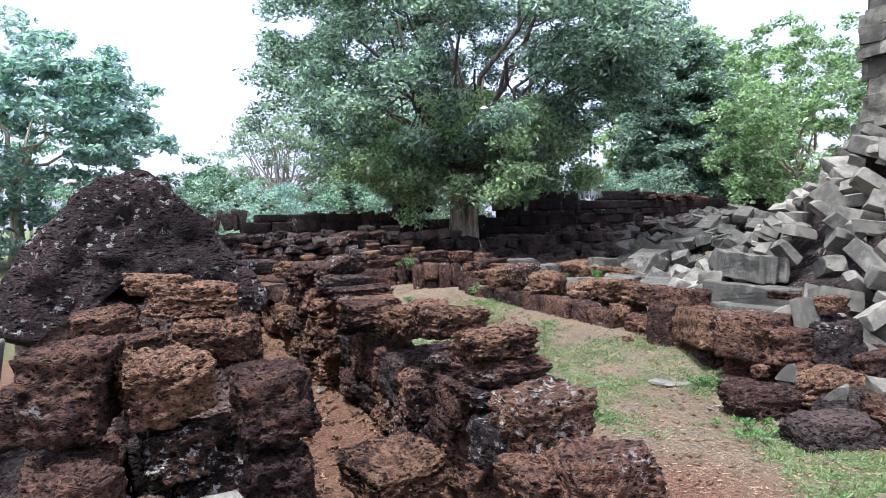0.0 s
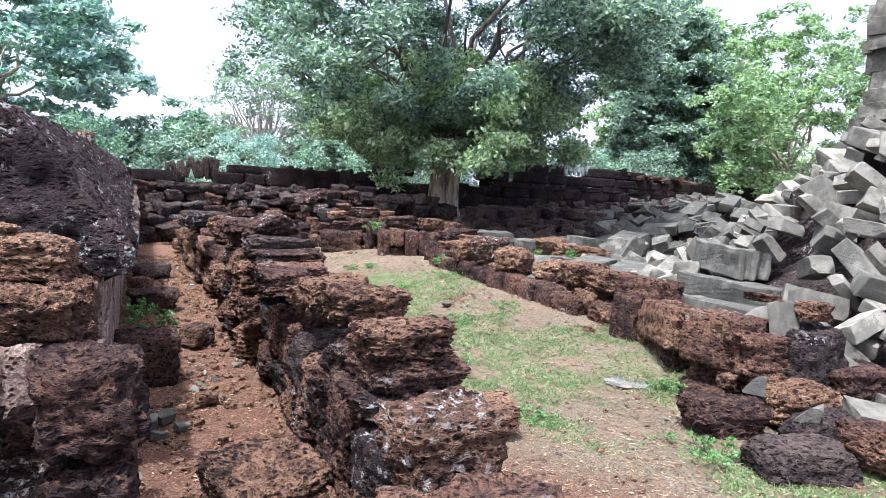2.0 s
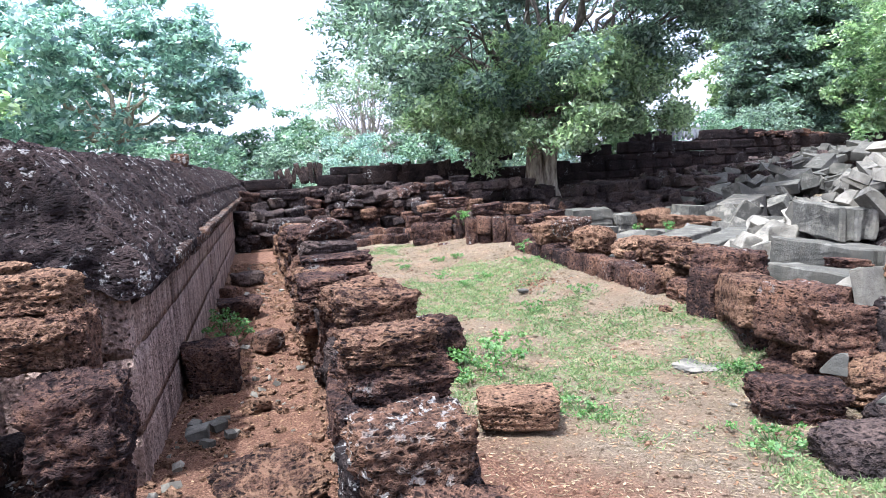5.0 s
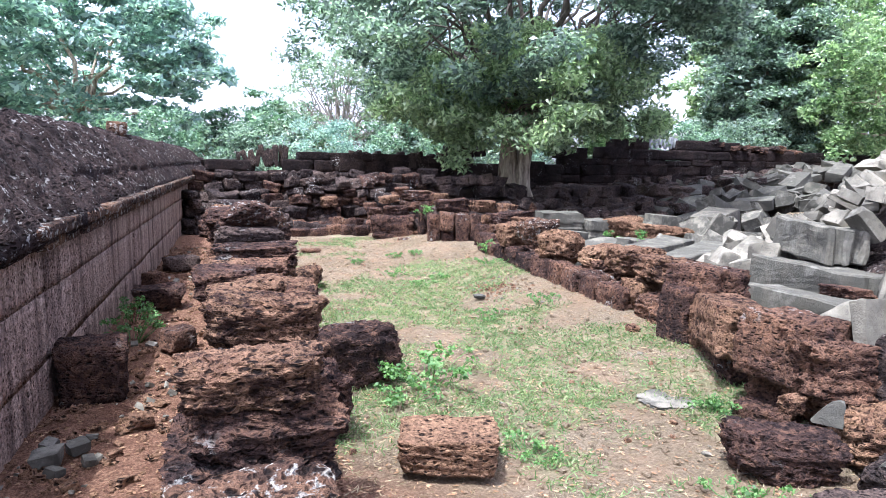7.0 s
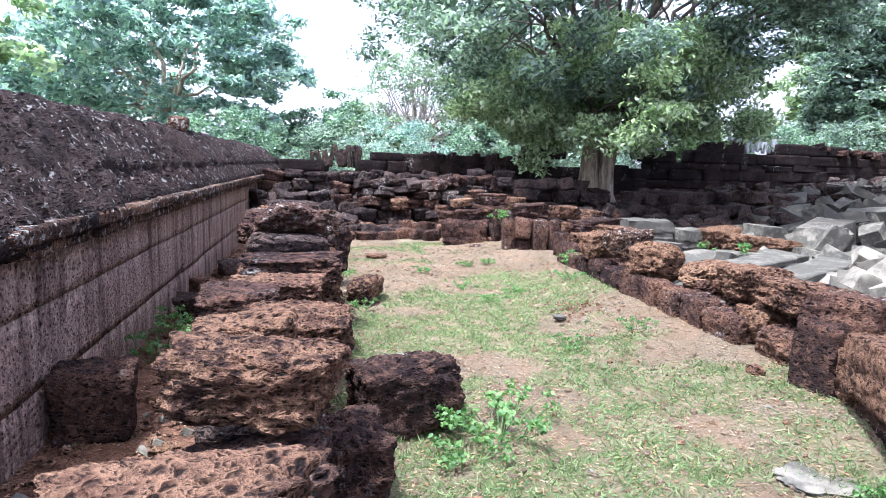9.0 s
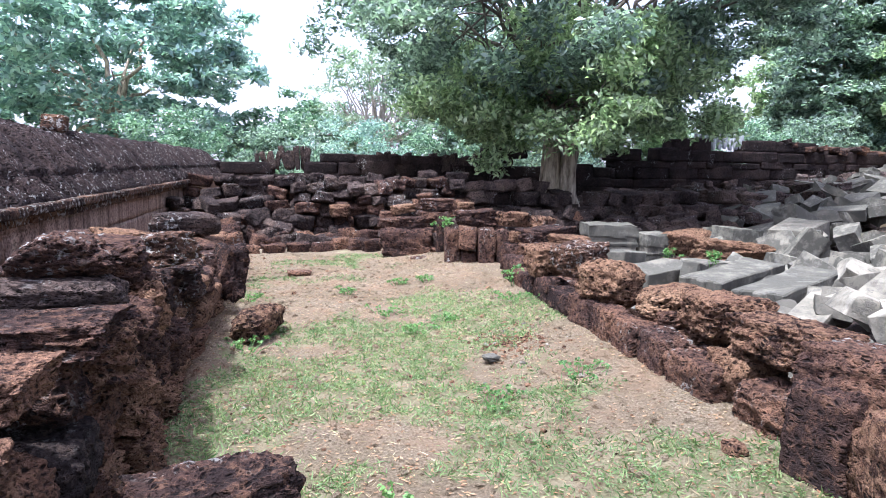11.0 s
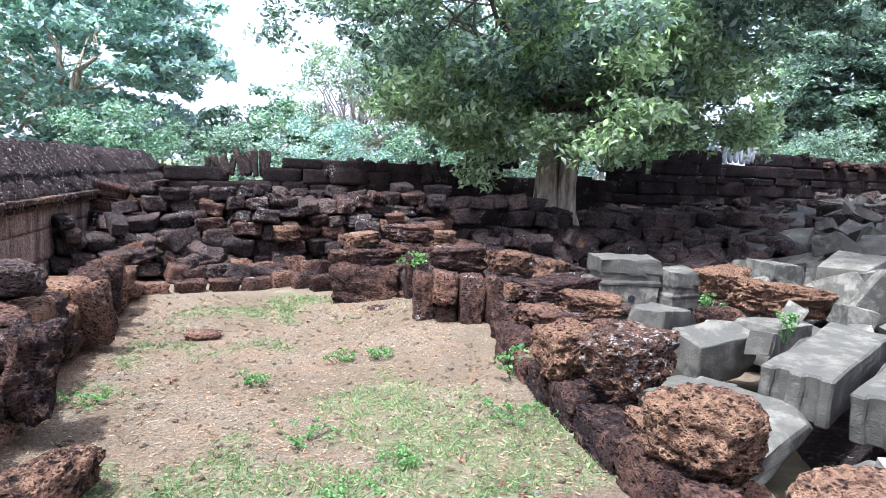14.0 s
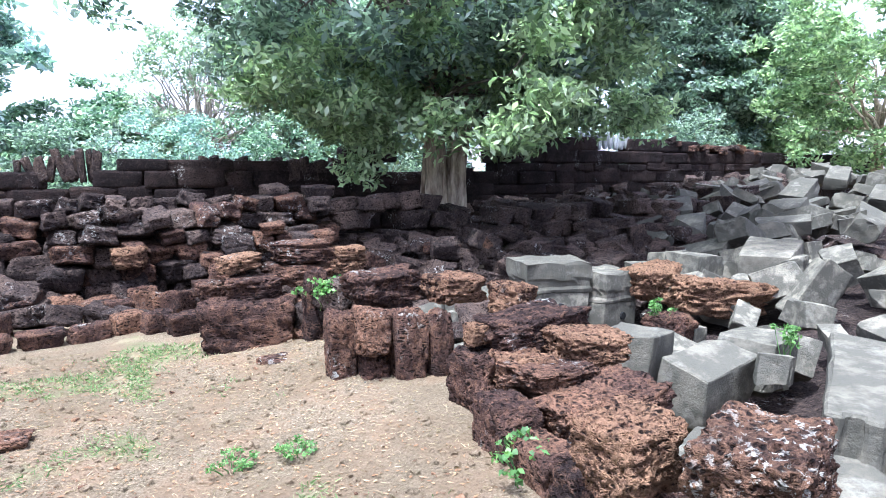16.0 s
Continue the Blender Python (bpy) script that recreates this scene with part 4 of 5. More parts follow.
def block_pose(x, y, z, sx, sy, sz, rx, ry, rz):
    return Matrix.LocRotScale((x, y, z), Euler([radians(a) for a in (rx, ry, rz)]), (sx, sy, sz))


FALLEN = "fallen sandstone blocks"


def heap():
    r = random.Random(31)
    cx = [4.9 + 0.4 * i for i in range(50)]
    cy = [1.0 + 0.45 * i for i in range(42)]
    verts = [(x, y, (heap_height(x, y) - 0.34 if x > heap_foot(y) - 0.2 else -0.5) + noise.noise(Vector((x, y, 5))) * 0.1 + noise.noise(Vector((x * 3, y * 3, 5))) * 0.12) for y in cy for x in cx]
    w = len(cx)
    faces = [(j * w + i, j * w + i + 1, (j + 1) * w + i + 1, (j + 1) * w + i) for j in range(len(cy) - 1) for i in range(w - 1)]
    tagged(new("heap_core", mesh_of("heap_core", verts, faces, LATERITE_DARK, False)), "dark rubble filling under the fallen sandstone blocks", "rubble", "", "structure")
    spots = []
    y = 1.6
    while y < 15.5:
        x = heap_foot(y) + 0.1
        while x < 15:
            spots.append((x + r.uniform(-0.16, 0.16), y + r.uniform(-0.16, 0.16)))
            x += 0.29 + 0.03 * max(0.0, x - 8)
        y += 0.30
    near, rest, worn = [], [], []
    for x, y in spots:
        if 6.0 < x < 9.1 and 8.9 < y < 11.2:
            continue
        if 7.6 < x < 10.2 and 13.0 < y < 15.2:
            continue
        if x < 6.7 and 4.9 < y < 6.4:
            continue
        flat = y > 9.0
        if flat and r.random() < 0.62:
            continue
        s = r.choice((0.13, 0.16, 0.19, 0.22, 0.27)) * r.uniform(0.85, 1.15)
        s *= 1.55 if flat else 1.0
        ln = s * r.uniform(1.2, 2.4)
        ln *= 0.8 if flat else 1.0
        tilt = 24 if flat else 32
        row = (x, y, heap_height(x, y) + r.uniform(-0.10, 0.10), ln, s * r.uniform(0.9, 1.3), s * (r.uniform(0.7, 1.0) if flat else r.uniform(0.5, 0.95)), r.uniform(-tilt, tilt), r.uniform(-tilt, tilt) - (0 if flat else 16), r.uniform(0, 180))
        late = y > 9.5 and r.random() < 0.28
        near.append((row, late))
    near.sort(key=lambda q: math.hypot(q[0][0] - 4.6, q[0][1] - 7.5))
    for k, (row, late) in enumerate(near):
        mesh = r.choice(ROUGH["rust" if r.random() < 0.4 else "mid"]) if late else r.choice(AGED if row[1] > 8.6 else HEWN)
        if late and k < 280:
            ob = tagged(new("laterite_block", mesh), "rust-brown laterite block among grey sandstone", "stone block", FALLEN)
            ob.matrix_world = block_pose(*row)
        elif k < 280:
            ob = tagged(new("sandstone_block", mesh), "broken grey sandstone block in the collapsed heap", "stone block", FALLEN)
            ob.matrix_world = block_pose(*row)
        elif not late:
            (worn if row[1] > 8.6 else rest).append((mesh, block_pose(*row)))
    joined("worn_sandstone_rubble", worn, "weathered grey sandstone blocks strewn on the low ground", "rubble")
    joined("sandstone_rubble", rest, "grey sandstone blocks heaped higher on the collapse", "rubble")
    # dark laterite tumble below the terrace
    dark = []
    for k in range(330):
        x = r.uniform(5.9, 17.5)
        y = 15.2 + (x - 6) * 0.1 + r.uniform(-1.2, 2.6)
        s = r.uniform(0.2, 0.48)
        dark.append((r.choice(ROUGH["dark"]), block_pose(x, y, -0.38 + max(0, y - 15.2) * 0.22 + r.uniform(-0.1, 0.15), s * r.uniform(1, 1.8), s, s * r.uniform(0.5, 0.9), r.uniform(-25, 25), r.uniform(-25, 25), r.uniform(0, 180))))
    for k in range(200):
        x = r.uniform(10.5, 24)
        y = r.uniform(20.2, 24)
        s = r.uniform(0.2, 0.5)
        dark.append((r.choice(ROUGH["dark"]), block_pose(x, y, 0.25 + 0.07 * (x - 10) + r.uniform(-0.25, 0.2), s * r.uniform(1, 1.8), s, s * r.uniform(0.5, 0.9), r.uniform(-25, 25), r.uniform(-25, 25), r.uniform(0, 180))))
    grey = []
    for k in range(110):
        x, y = r.uniform(13, 23), r.uniform(15.5, 22)
        s = r.uniform(0.3, 0.6)
        grey.append((r.choice(AGED), block_pose(x, y, -0.3 + 0.13 * (x - 11) + 0.03 * (y - 15) + r.uniform(-0.1, 0.2), s * r.uniform(1, 2.2), s, s * r.uniform(0.5, 0.8), r.uniform(-30, 30), r.uniform(-30, 30), r.uniform(0, 180))))
    joined("aged_sandstone_rubble", grey, "weathered dark grey sandstone blocks tumbled below the terrace", "rubble")
    joined("laterite_rubble", dark, "dark tumbled laterite blocks below the terrace", "rubble")


heap()
# large pieces on the court side
def slab(label, mesh, x, y, z, sx, sy, sz, rx=0, ry=0, rz=0):
    return thing("sandstone_slab", mesh, label, "stone slab", x, y, z, sx, sy, sz, rx, ry, rz, FALLEN)


def moulded_pillar(name, label, x, y, z, ln, wd, ht, rx, ry, rz, material=None):
    """A fallen pillar whose end shows stepped mouldings."""
    bm = bmesh.new()
    n = 5
    prof = []
    for k in range(n):
        x0, x1 = -wd / 2 + wd * k / n, -wd / 2 + wd * (k + 1) / n
        d = 0.055 if k % 2 else 0.0
        prof += [(x0 + 0.004, -d), (x1 - 0.004, -d)]
    lower = [bm.verts.new((px, -ln / 2 - py, 0)) for px, py in prof]
    lower += [bm.verts.new((wd / 2, ln / 2, 0)), bm.verts.new((-wd / 2, ln / 2, 0))]
    f = bm.faces.new(lower)
    up = bmesh.ops.extrude_face_region(bm, geom=[f])["geom"]
    bmesh.ops.translate(bm, verts=[v for v in up if isinstance(v, bmesh.types.BMVert)], vec=(0, 0, ht))
    bmesh.ops.recalc_face_normals(bm, faces=bm.faces[:])
    bmesh.ops.bevel(bm, geom=bm.edges[:], offset=0.016, segments=1, affect="EDGES", clamp_overlap=True)
    bmesh.ops.subdivide_edges(bm, edges=[e for e in bm.edges if e.calc_length() > 0.2], cuts=5, use_grid_fill=True)
    for v in bm.verts:
        v.co += Vector((noise.noise(v.co * 5), noise.noise(v.co * 5 + Vector((3, 0, 0))), noise.noise(v.co * 4 + Vector((0, 7, 0))))) * 0.03
    me = bpy.data.meshes.new(name)
    bm.to_mesh(me)
    bm.free()
    me.materials.append(material or SANDSTONE_AGED)
    ob = tagged(new(name, me), label, "stone pillar", FALLEN)
    ob.matrix_world = pose(x, y, z, rx, ry, rz)
    return ob


moulded_pillar("fallen_pillar", "long fallen sandstone pillar with moulded edges", 7.92, 10.10, -0.10, 1.95, 0.50, 0.37, 1, 3, -58)
moulded_pillar("fallen_pillar", "broad fallen sandstone pillar beside another", 8.26, 9.50, -0.12, 1.95, 0.56, 0.36, 2, -2, -60)
slab("large flat grey sandstone slab tilted towards the court", AGED[7], 6.55, 9.55, -0.32, 1.1, 0.8, 0.16, 5, -8, 30)
slab("grey sandstone slab lying flat behind the low wall", AGED[8], 6.48, 10.05, -0.28, 0.9, 0.5, 0.22, -6, 5, 25)
slab("grey sandstone block with a broken face", AGED[3], 7.16, 11.5, -0.20, 0.46, 0.44, 0.48, 0, 5, 25)
slab("grey sandstone block beside a fallen pillar", AGED[4], 7.50, 11.05, -0.34, 0.78, 0.38, 0.46, 8, -5, 8)
slab("squared grey sandstone block behind the fallen pillars", AGED[9], 8.40, 11.30, -0.34, 0.80, 0.44, 0.46, -5, 6, 22)
slab("small dark sandstone block below the terrace", AGED[2], 11.5, 14.9, -0.25, 0.8, 0.6, 0.5, 0, 4, 12)
slab("small pale sandstone chunk on the rubble", AGED[5], 7.78, 10.70, 0.0, 0.34, 0.24, 0.22, 0, 12, 40)
slab("square pale sandstone block on the heap", PLAIN[4], 12.5, 14.3, -0.35, 1.15, 0.8, 0.66, 0, -8, 28)
slab("upright pale sandstone block leaning on the heap", AGED[7], 11.2, 12.7, -0.45, 0.44, 0.30, 0.80, 8, 32, -20)
thing("laterite_block", pick("rust"), "large flat rust-coloured laterite block among sandstone", "stone block", 10.35, 13.4, -0.32, 1.35, 0.8, 0.50, 0, 4, -8, group=FALLEN)
thing("laterite_block", pick("rust"), "rust-coloured laterite block among sandstone rubble", "stone block", 9.95, 14.2, -0.20, 0.9, 0.6, 0.50, 0, -4, 12, group=FALLEN)
thing("laterite_block", pick("mid"), "brown laterite block beside the carved jamb", "stone block", 9.0, 12.9, -0.42, 0.62, 0.5, 0.42, 0, 0, 20, group=FALLEN)
# long beams low on the heap
for x, y, z, ln, rz, lab in ((6.55, 5.75, 0.28, 1.25, 78, "long grey sandstone beam low on the heap"), (6.15, 5.25, 0.10, 1.35, 82, "long dark grey sandstone beam behind the low wall"), (6.9, 6.1, 0.62, 1.05, 60, "grey sandstone beam with a round socket")):
    moulded_pillar("sandstone_beam", lab, x, y, z, ln, 0.36, 0.34, 0, 3, rz - 90 + 10, SANDSTONE_AGED)


def jamb(x, y, z, w, d, h, rz, label):
    """A squared door-jamb stone with a dark disc as socket hole and a cap, standing in the rubble."""
    top = anchor("carved_jamb", label, "stone block")
    top.location = (x, y, z)
    top.rotation_euler = (0, 0, radians(rz))
    for name, mid, size, chip in (("shaft", (0, 0, h * 0.3), (w, d, h * 0.6), 0.03), ("cap", (0.02, 0, h * 0.8 + 0.01), (w * 1.04, d * 1.05, h * 0.4), 0.035)):
        bm = bmesh.new()
        bmesh.ops.create_cube(bm, size=1.0)
        bmesh.ops.subdivide_edges(bm, edges=bm.edges[:], cuts=9, use_grid_fill=True)
        for v in bm.verts:
            near = sum(1 for c in v.co if abs(c) > 0.42)
            v.co = Vector((v.co.x * size[0], v.co.y * size[1], v.co.z * size[2])) + Vector(mid)
            q = v.co * 4.5 + Vector((x, y, 0))
            v.co += Vector((noise.noise(q), noise.noise(q + Vector((5, 0, 0))), noise.noise(q + Vector((0, 5, 0))))) * chip * (0.25, 0.4, 1.0, 1.6)[near]
            if name == "cap" and abs(v.co.z - h * 0.72) < 0.05:
                v.co.x *= 0.95
                v.co.y *= 0.95
        part(name, bm, SANDSTONE_AGED, top)
    # no hole is cut: a near-black disc gives the socket's shade
    bm = bmesh.new()
    bmesh.ops.create_cone(bm, cap_ends=True, segments=14, radius1=0.05, radius2=0.05, depth=0.05, matrix=Matrix.Translation((w * 0.05, -d / 2 - 0.004, h * 0.42)) @ Matrix.Rotation(radians(90), 4, "X"))
    part("socket", bm, SHADE, top, "round dark disc for the shade in a socket hole")


jamb(8.54, 14.62, -0.58, 0.90, 0.6, 0.98, -8, "carved sandstone jamb block with a round socket hole")
jamb(9.32, 14.40, -0.74, 0.66, 0.55, 0.98, 12, "broken sandstone jamb block with a socket hole")


# ---- tower at the temple's heart ----
def tower():
    t = anchor("temple_tower", "weathered pale sandstone temple tower with worn mouldings", "tower", kind="structure")
    r = random.Random(5)
    z = 0.0
    while z < 12:
        h = r.uniform(0.32, 0.5)
        half = 1.15 + 0.10 * math.sin(z * 2.6) - 0.02 * z
        for k in range(4):
            for sx, sy in ((1, 0), (-1, 0), (0, 1), (0, -1)):
                o = -half + half * 2 * (k + 0.5) / 4
                x, y = 18.0 + sx * half + (o if sy else 0), 10.1 + sy * half + (o if sx else 0)
                stone(t, r.choice(PLAIN), x + r.uniform(-0.05, 0.05), y + r.uniform(-0.05, 0.05), z, half * 0.52 if sy else 0.6, half * 0.52 if sx else 0.6, h, 0, 0, r.choice((0, 180)), "tower_stone")
        z += h * 0.97


tower()


# ---- trees ----
def tube(bm, pts, radii, sides=8):
    rings = []
    for i, (p, rad) in enumerate(zip(pts, radii)):
        d = (pts[min(i + 1, len(pts) - 1)] - pts[max(i - 1, 0)]).normalized()
        u = d.orthogonal().normalized()
        v = d.cross(u)
        rings.append([bm.verts.new(p + (u * math.cos(a) + v * math.sin(a)) * rad * (1 + 0.12 * noise.noise(p * 3 + u * math.cos(a)))) for a in (2 * math.pi * k / sides for k in range(sides))])
    for ra, rb in zip(rings, rings[1:]):
        best = min(range(sides), key=lambda s: sum((ra[k].co - rb[(k + s) % sides].co).length for k in range(sides)))
        for k in range(sides):
            f = bm.faces.new((ra[k], ra[(k + 1) % sides], rb[(k + 1 + best) % sides], rb[(k + best) % sides]))
            f.smooth = True


def limb(bm, a, b, r0, r1, seed, bend=0.12, steps=6, sides=7):
    r = random.Random(seed)
    ln = (b - a).length
    pts = [a.lerp(b, i / steps) + Vector((r.uniform(-1, 1), r.uniform(-1, 1), r.uniform(-0.5, 1))) * ln * bend * math.sin(math.pi * i / steps) * 0.5 for i in range(steps + 1)]
    tube(bm, pts, [r0 + (r1 - r0) * i / steps for i in range(steps + 1)], sides)
    return pts


def leaves(centres, per, spread, size, seed, droop=0.3, flat=0.6):
    """Loose pointed leaves scattered round each centre."""
    g = np.random.default_rng(seed)
    c = np.repeat(np.asarray(centres, dtype=float), per, axis=0)
    n = len(c)
    off = g.normal(0, 1, (n, 3))
    off /= np.maximum(1.0, np.linalg.norm(off, axis=1) / 1.75)[:, None]
    off = off * spread * np.array([1, 1, flat])
    c = c + off
    d = g.normal(0, 1, (n, 3))
    d[:, 2] = d[:, 2] * 0.6 - droop
    d /= np.linalg.norm(d, axis=1)[:, None]
    nrm = g.normal(0, 1, (n, 3)) * 0.7 + np.array([0, 0, 0.8])
    side = np.cross(d, nrm)
    side /= np.linalg.norm(side, axis=1)[:, None] + 1e-6
    ln = size * g.uniform(0.6, 1.3, n)[:, None]
    wd = ln * 0.21
    up = np.cross(side, d) * ln * 0.10
    return np.stack([c - d * ln * 0.5, c + side * wd + up, c + d * ln * 0.5, c - side * wd + up], axis=1)


def crown_centres(mid, radii, count, seed, shell=0.55, lumps=0.25, floor=None):
    """Clump centres in the outer part of a lumpy ellipsoid."""
    r = random.Random(seed)
    out = []
    o = Vector((seed * 1.7, seed * 0.9, 0))
    while len(out) < count:
        d = Vector((r.gauss(0, 1), r.gauss(0, 1), r.gauss(0, 1))).normalized()
        k = (1 + lumps * noise.fractal(d * 2.4 + o, 1.0, 2.0, 3)) * (shell + (1 - shell) * r.random() ** 0.6)
        p = Vector((mid[0] + d.x * radii[0] * k, mid[1] + d.y * radii[1] * k, mid[2] + d.z * radii[2] * k))
        if floor is None or p.z > floor + 0.9 * noise.noise(p * 0.55):
            out.append(p)
    return out


def billows(centres, heart, each, reach, seed):
    """Spreads every clump into a billow of smaller sprays, most of them on its outer and upper side."""
    g = np.random.default_rng(seed)
    c = np.asarray([tuple(q) for q in centres], dtype=float)
    out = c - np.array(heart)
    out /= np.linalg.norm(out, axis=1)[:, None] + 1e-6
    size = reach * g.uniform(0.6, 1.35, len(c))
    way = g.normal(0, 1, (len(c), each, 3)) + 0.9 * out[:, None, :] + np.array([0, 0, 0.55])
    way /= np.linalg.norm(way, axis=2)[:, :, None]
    far = g.uniform(0.55, 1.0, (len(c), each, 1))
    pts = c[:, None, :] + way * far * size[:, None, None] * np.array([1, 1, 0.62])
    return pts.reshape(-1, 3)


def tree(name, label, base, trunk_top, trunk_r, mid, radii, clumps, per, spread, size, leaf, bark, seed, shell=0.5, lumps=0.3, floor=None, limbs=14, stems=1):
    t = anchor(name, label, "tree")
    t.location = base
    bm = bmesh.new()
    b = Vector(base)
    centres = crown_centres(mid, radii, clumps, seed, shell, lumps, floor)
    r = random.Random(seed)
    tops = []
    for s in range(stems):
        foot = b + Vector((r.uniform(-1, 1), r.uniform(-1, 1), 0)) * trunk_r * (0.9 if stems > 1 else 0) + Vector((0, 0, -0.2))
        top = Vector(trunk_top) + Vector((r.uniform(-1, 1), r.uniform(-1, 1), r.uniform(-0.2, 0.4))) * (0.5 if stems > 1 else 0.02)
        rad = trunk_r * (1.0 if stems == 1 else 0.62)
        pts = [foot.lerp(top, i / 7) for i in range(8)]
        tube(bm, pts, [rad * (1.35 if i == 0 else 1.08 if i == 1 else 1.0 - 0.06 * i) for i in range(8)], 12)
        tops.append(top)
    for k in range(limbs):
        a = tops[k % len(tops)]
        c = centres[(k * 37) % len(centres)]
        end = a.lerp(c, 0.86)
        pts = limb(bm, a - Vector((0, 0, r.uniform(0, 0.5))), end, trunk_r * r.uniform(0.22, 0.42), 0.025, seed * 50 + k)
        for j in (3, 4, 5):
            c2 = min(centres, key=lambda q: (q - pts[j]).length * r.uniform(0.7, 1.4))
            limb(bm, pts[j], pts[j].lerp(c2, 0.9), trunk_r * 0.12, 0.012, seed * 70 + k * 3 + j, steps=4, sides=5)
    bmesh.ops.translate(bm, verts=bm.verts, vec=-b)
    part("trunk", bm, bark, t)
    sprays = billows([c - b for c in centres[: int(clumps * 0.85)]], Vector(mid) - b - Vector((0, 0, 1)), 8, spread * 1.35, seed)
    q = leaves(sprays, max(8, int(per * 1.15 / 5.6)), spread * 0.42, size * 1.1, seed, 0.3, 0.5)
    ob = new("crown", quads_mesh("crown", q, leaf))
    ob.parent = t
    return t


def great_tree():
    base = Vector((9.9, 20.4, 0.55))
    t = anchor("broadleaf_tree", "large spreading broadleaf tree with pale fluted trunk on a ruined wall", "tree")
    t.location = base
    r = random.Random(3)
    dome = crown_centres((10.3, 20.6, 6.9), (6.6, 6.0, 5.6), 400, 3, 0.58, 0.28, 2.6)
    skirt = crown_centres((9.7, 19.5, 3.35), (4.3, 3.6, 1.9), 140, 4, 0.3, 0.35, 1.95)
    dome = [c for c in dome if c.z > 2.7 + 2.6 * (math.hypot(c.x - 9.9, c.y - 20.4) / 7) ** 2]
    bm = bmesh.new()
    forks = []
    for dx, dy, rad, top in ((-0.16, -0.1, 0.22, 3.6), (0.14, -0.12, 0.24, 3.9), (0.02, 0.2, 0.22, 3.4), (0.3, 0.1, 0.16, 3.2)):
        a = base + Vector((dx, dy, -0.3))
        b = base + Vector((dx * 2.6, dy * 2.6, top - 0.55))
        pts = [a.lerp(b, i / 7) + Vector((math.sin(i * 0.8 + dx * 9) * 0.03, 0, 0)) for i in range(8)]
        tube(bm, pts, [rad * k for k in (1.5, 1.15, 1.0, 0.95, 0.9, 0.88, 0.86, 0.85)], 12)
        forks.append(b)
    for k in range(9):
        a = 2 * math.pi * k / 9
        pts = [base + Vector((math.cos(a) * (0.62 - 0.34 * i / 4), math.sin(a) * (0.5 - 0.26 * i / 4), -0.25 + 0.28 * i + (0.3 * i if i > 2 else 0))) for i in range(5)]
        tube(bm, pts, [0.11, 0.09, 0.075, 0.06, 0.045], 7)
    boughs = bmesh.new()
    for k in range(30):
        f = forks[k % 4]
        c = dome[(k * 29) % len(dome)]
        c = Vector((10.2 + (c.x - 10.2) * 0.75, 20.5 + (c.y - 20.5) * 0.75, max(c.z, 6.0)))
        pts = limb(boughs, f - Vector((0, 0, 0.15)), f.lerp(c, 0.95), r.uniform(0.07, 0.14), 0.03, 300 + k, 0.10, 7)
        for j in (3, 4, 5, 6):
            c2 = min(dome, key=lambda q: (q - pts[j]).length * r.uniform(0.8, 1.5))
            limb(boughs, pts[j], pts[j].lerp(c2, 0.95), 0.035, 0.012, 900 + k * 5 + j, 0.15, 4, 5)
    for k in range(26):
        f = forks[k % 4] - Vector((0, 0, r.uniform(0.2, 1.0)))
        limb(boughs, f, f.lerp(skirt[(k * 7) % len(skirt)], 0.95), 0.05, 0.012, 1500 + k, 0.2, 5, 5)
    bmesh.ops.translate(bm, verts=bm.verts, vec=-base)
    part("trunk", bm, BARK, t, "pale fluted trunk of several grown-together stems")
    bmesh.ops.translate(boughs, verts=boughs.verts, vec=-base)
    part("bough", boughs, BARK_DARK, t, "dark grey-brown boughs fanning up into the crown")
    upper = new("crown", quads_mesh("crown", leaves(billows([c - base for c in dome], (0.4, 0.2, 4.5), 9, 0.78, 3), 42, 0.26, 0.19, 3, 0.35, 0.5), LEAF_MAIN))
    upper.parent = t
    lower = new("skirt", quads_mesh("skirt", leaves(billows([c - base for c in skirt], (0, 0, 2.4), 9, 0.62, 5), 40, 0.24, 0.18, 5, 0.6, 0.55), LEAF_SKIRT_SUNLIT))
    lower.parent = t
    tagged(lower, "drooping leaves round the trunk, coloured lighter as if sunlit")


great_tree()
tree("leafy_tree", "tall broadleaf tree behind the gallery, leaves tinted blue-green for haze", (-6, 40, -0.5), (-6, 40, 4), 0.4, (-6.5, 40, 6.3), (8.0, 6, 5.4), 299, 93, 0.75, 0.38, LEAF_BLUE_HAZE, BARK, 11, 0.4, 0.4, 0.5)
tree("leafy_tree", "light green broadleaf tree beyond the ruins", (-11, 22, -0.5), (-11, 22, 3), 0.3, (-11, 22, 5.2), (4.2, 4.5, 5.0), 229, 80, 0.55, 0.3, LEAF_LIGHT, BARK, 12, 0.4, 0.35, 0.5)
tree("leafy_tree", "bright green bushy tree beyond the enclosure wall", (3, 42, -0.5), (3, 42, 1.5), 0.25, (3, 42, 2.2), (4.5, 3.5, 2.6), 149, 86, 0.6, 0.28, LEAF_HEDGE, BARK, 13, 0.3, 0.35, 0.0)
tree("pale_tree", "thin pale tree with many bare grey branches", (7.4, 40, -0.5), (7.4, 40, 2.5), 0.22, (7.4, 40, 4.6), (3.6, 3, 3.9), 195, 37, 0.5, 0.22, LEAF_PALE, BARK_PALE, 14, 0.4, 0.3, 0.8, 60)
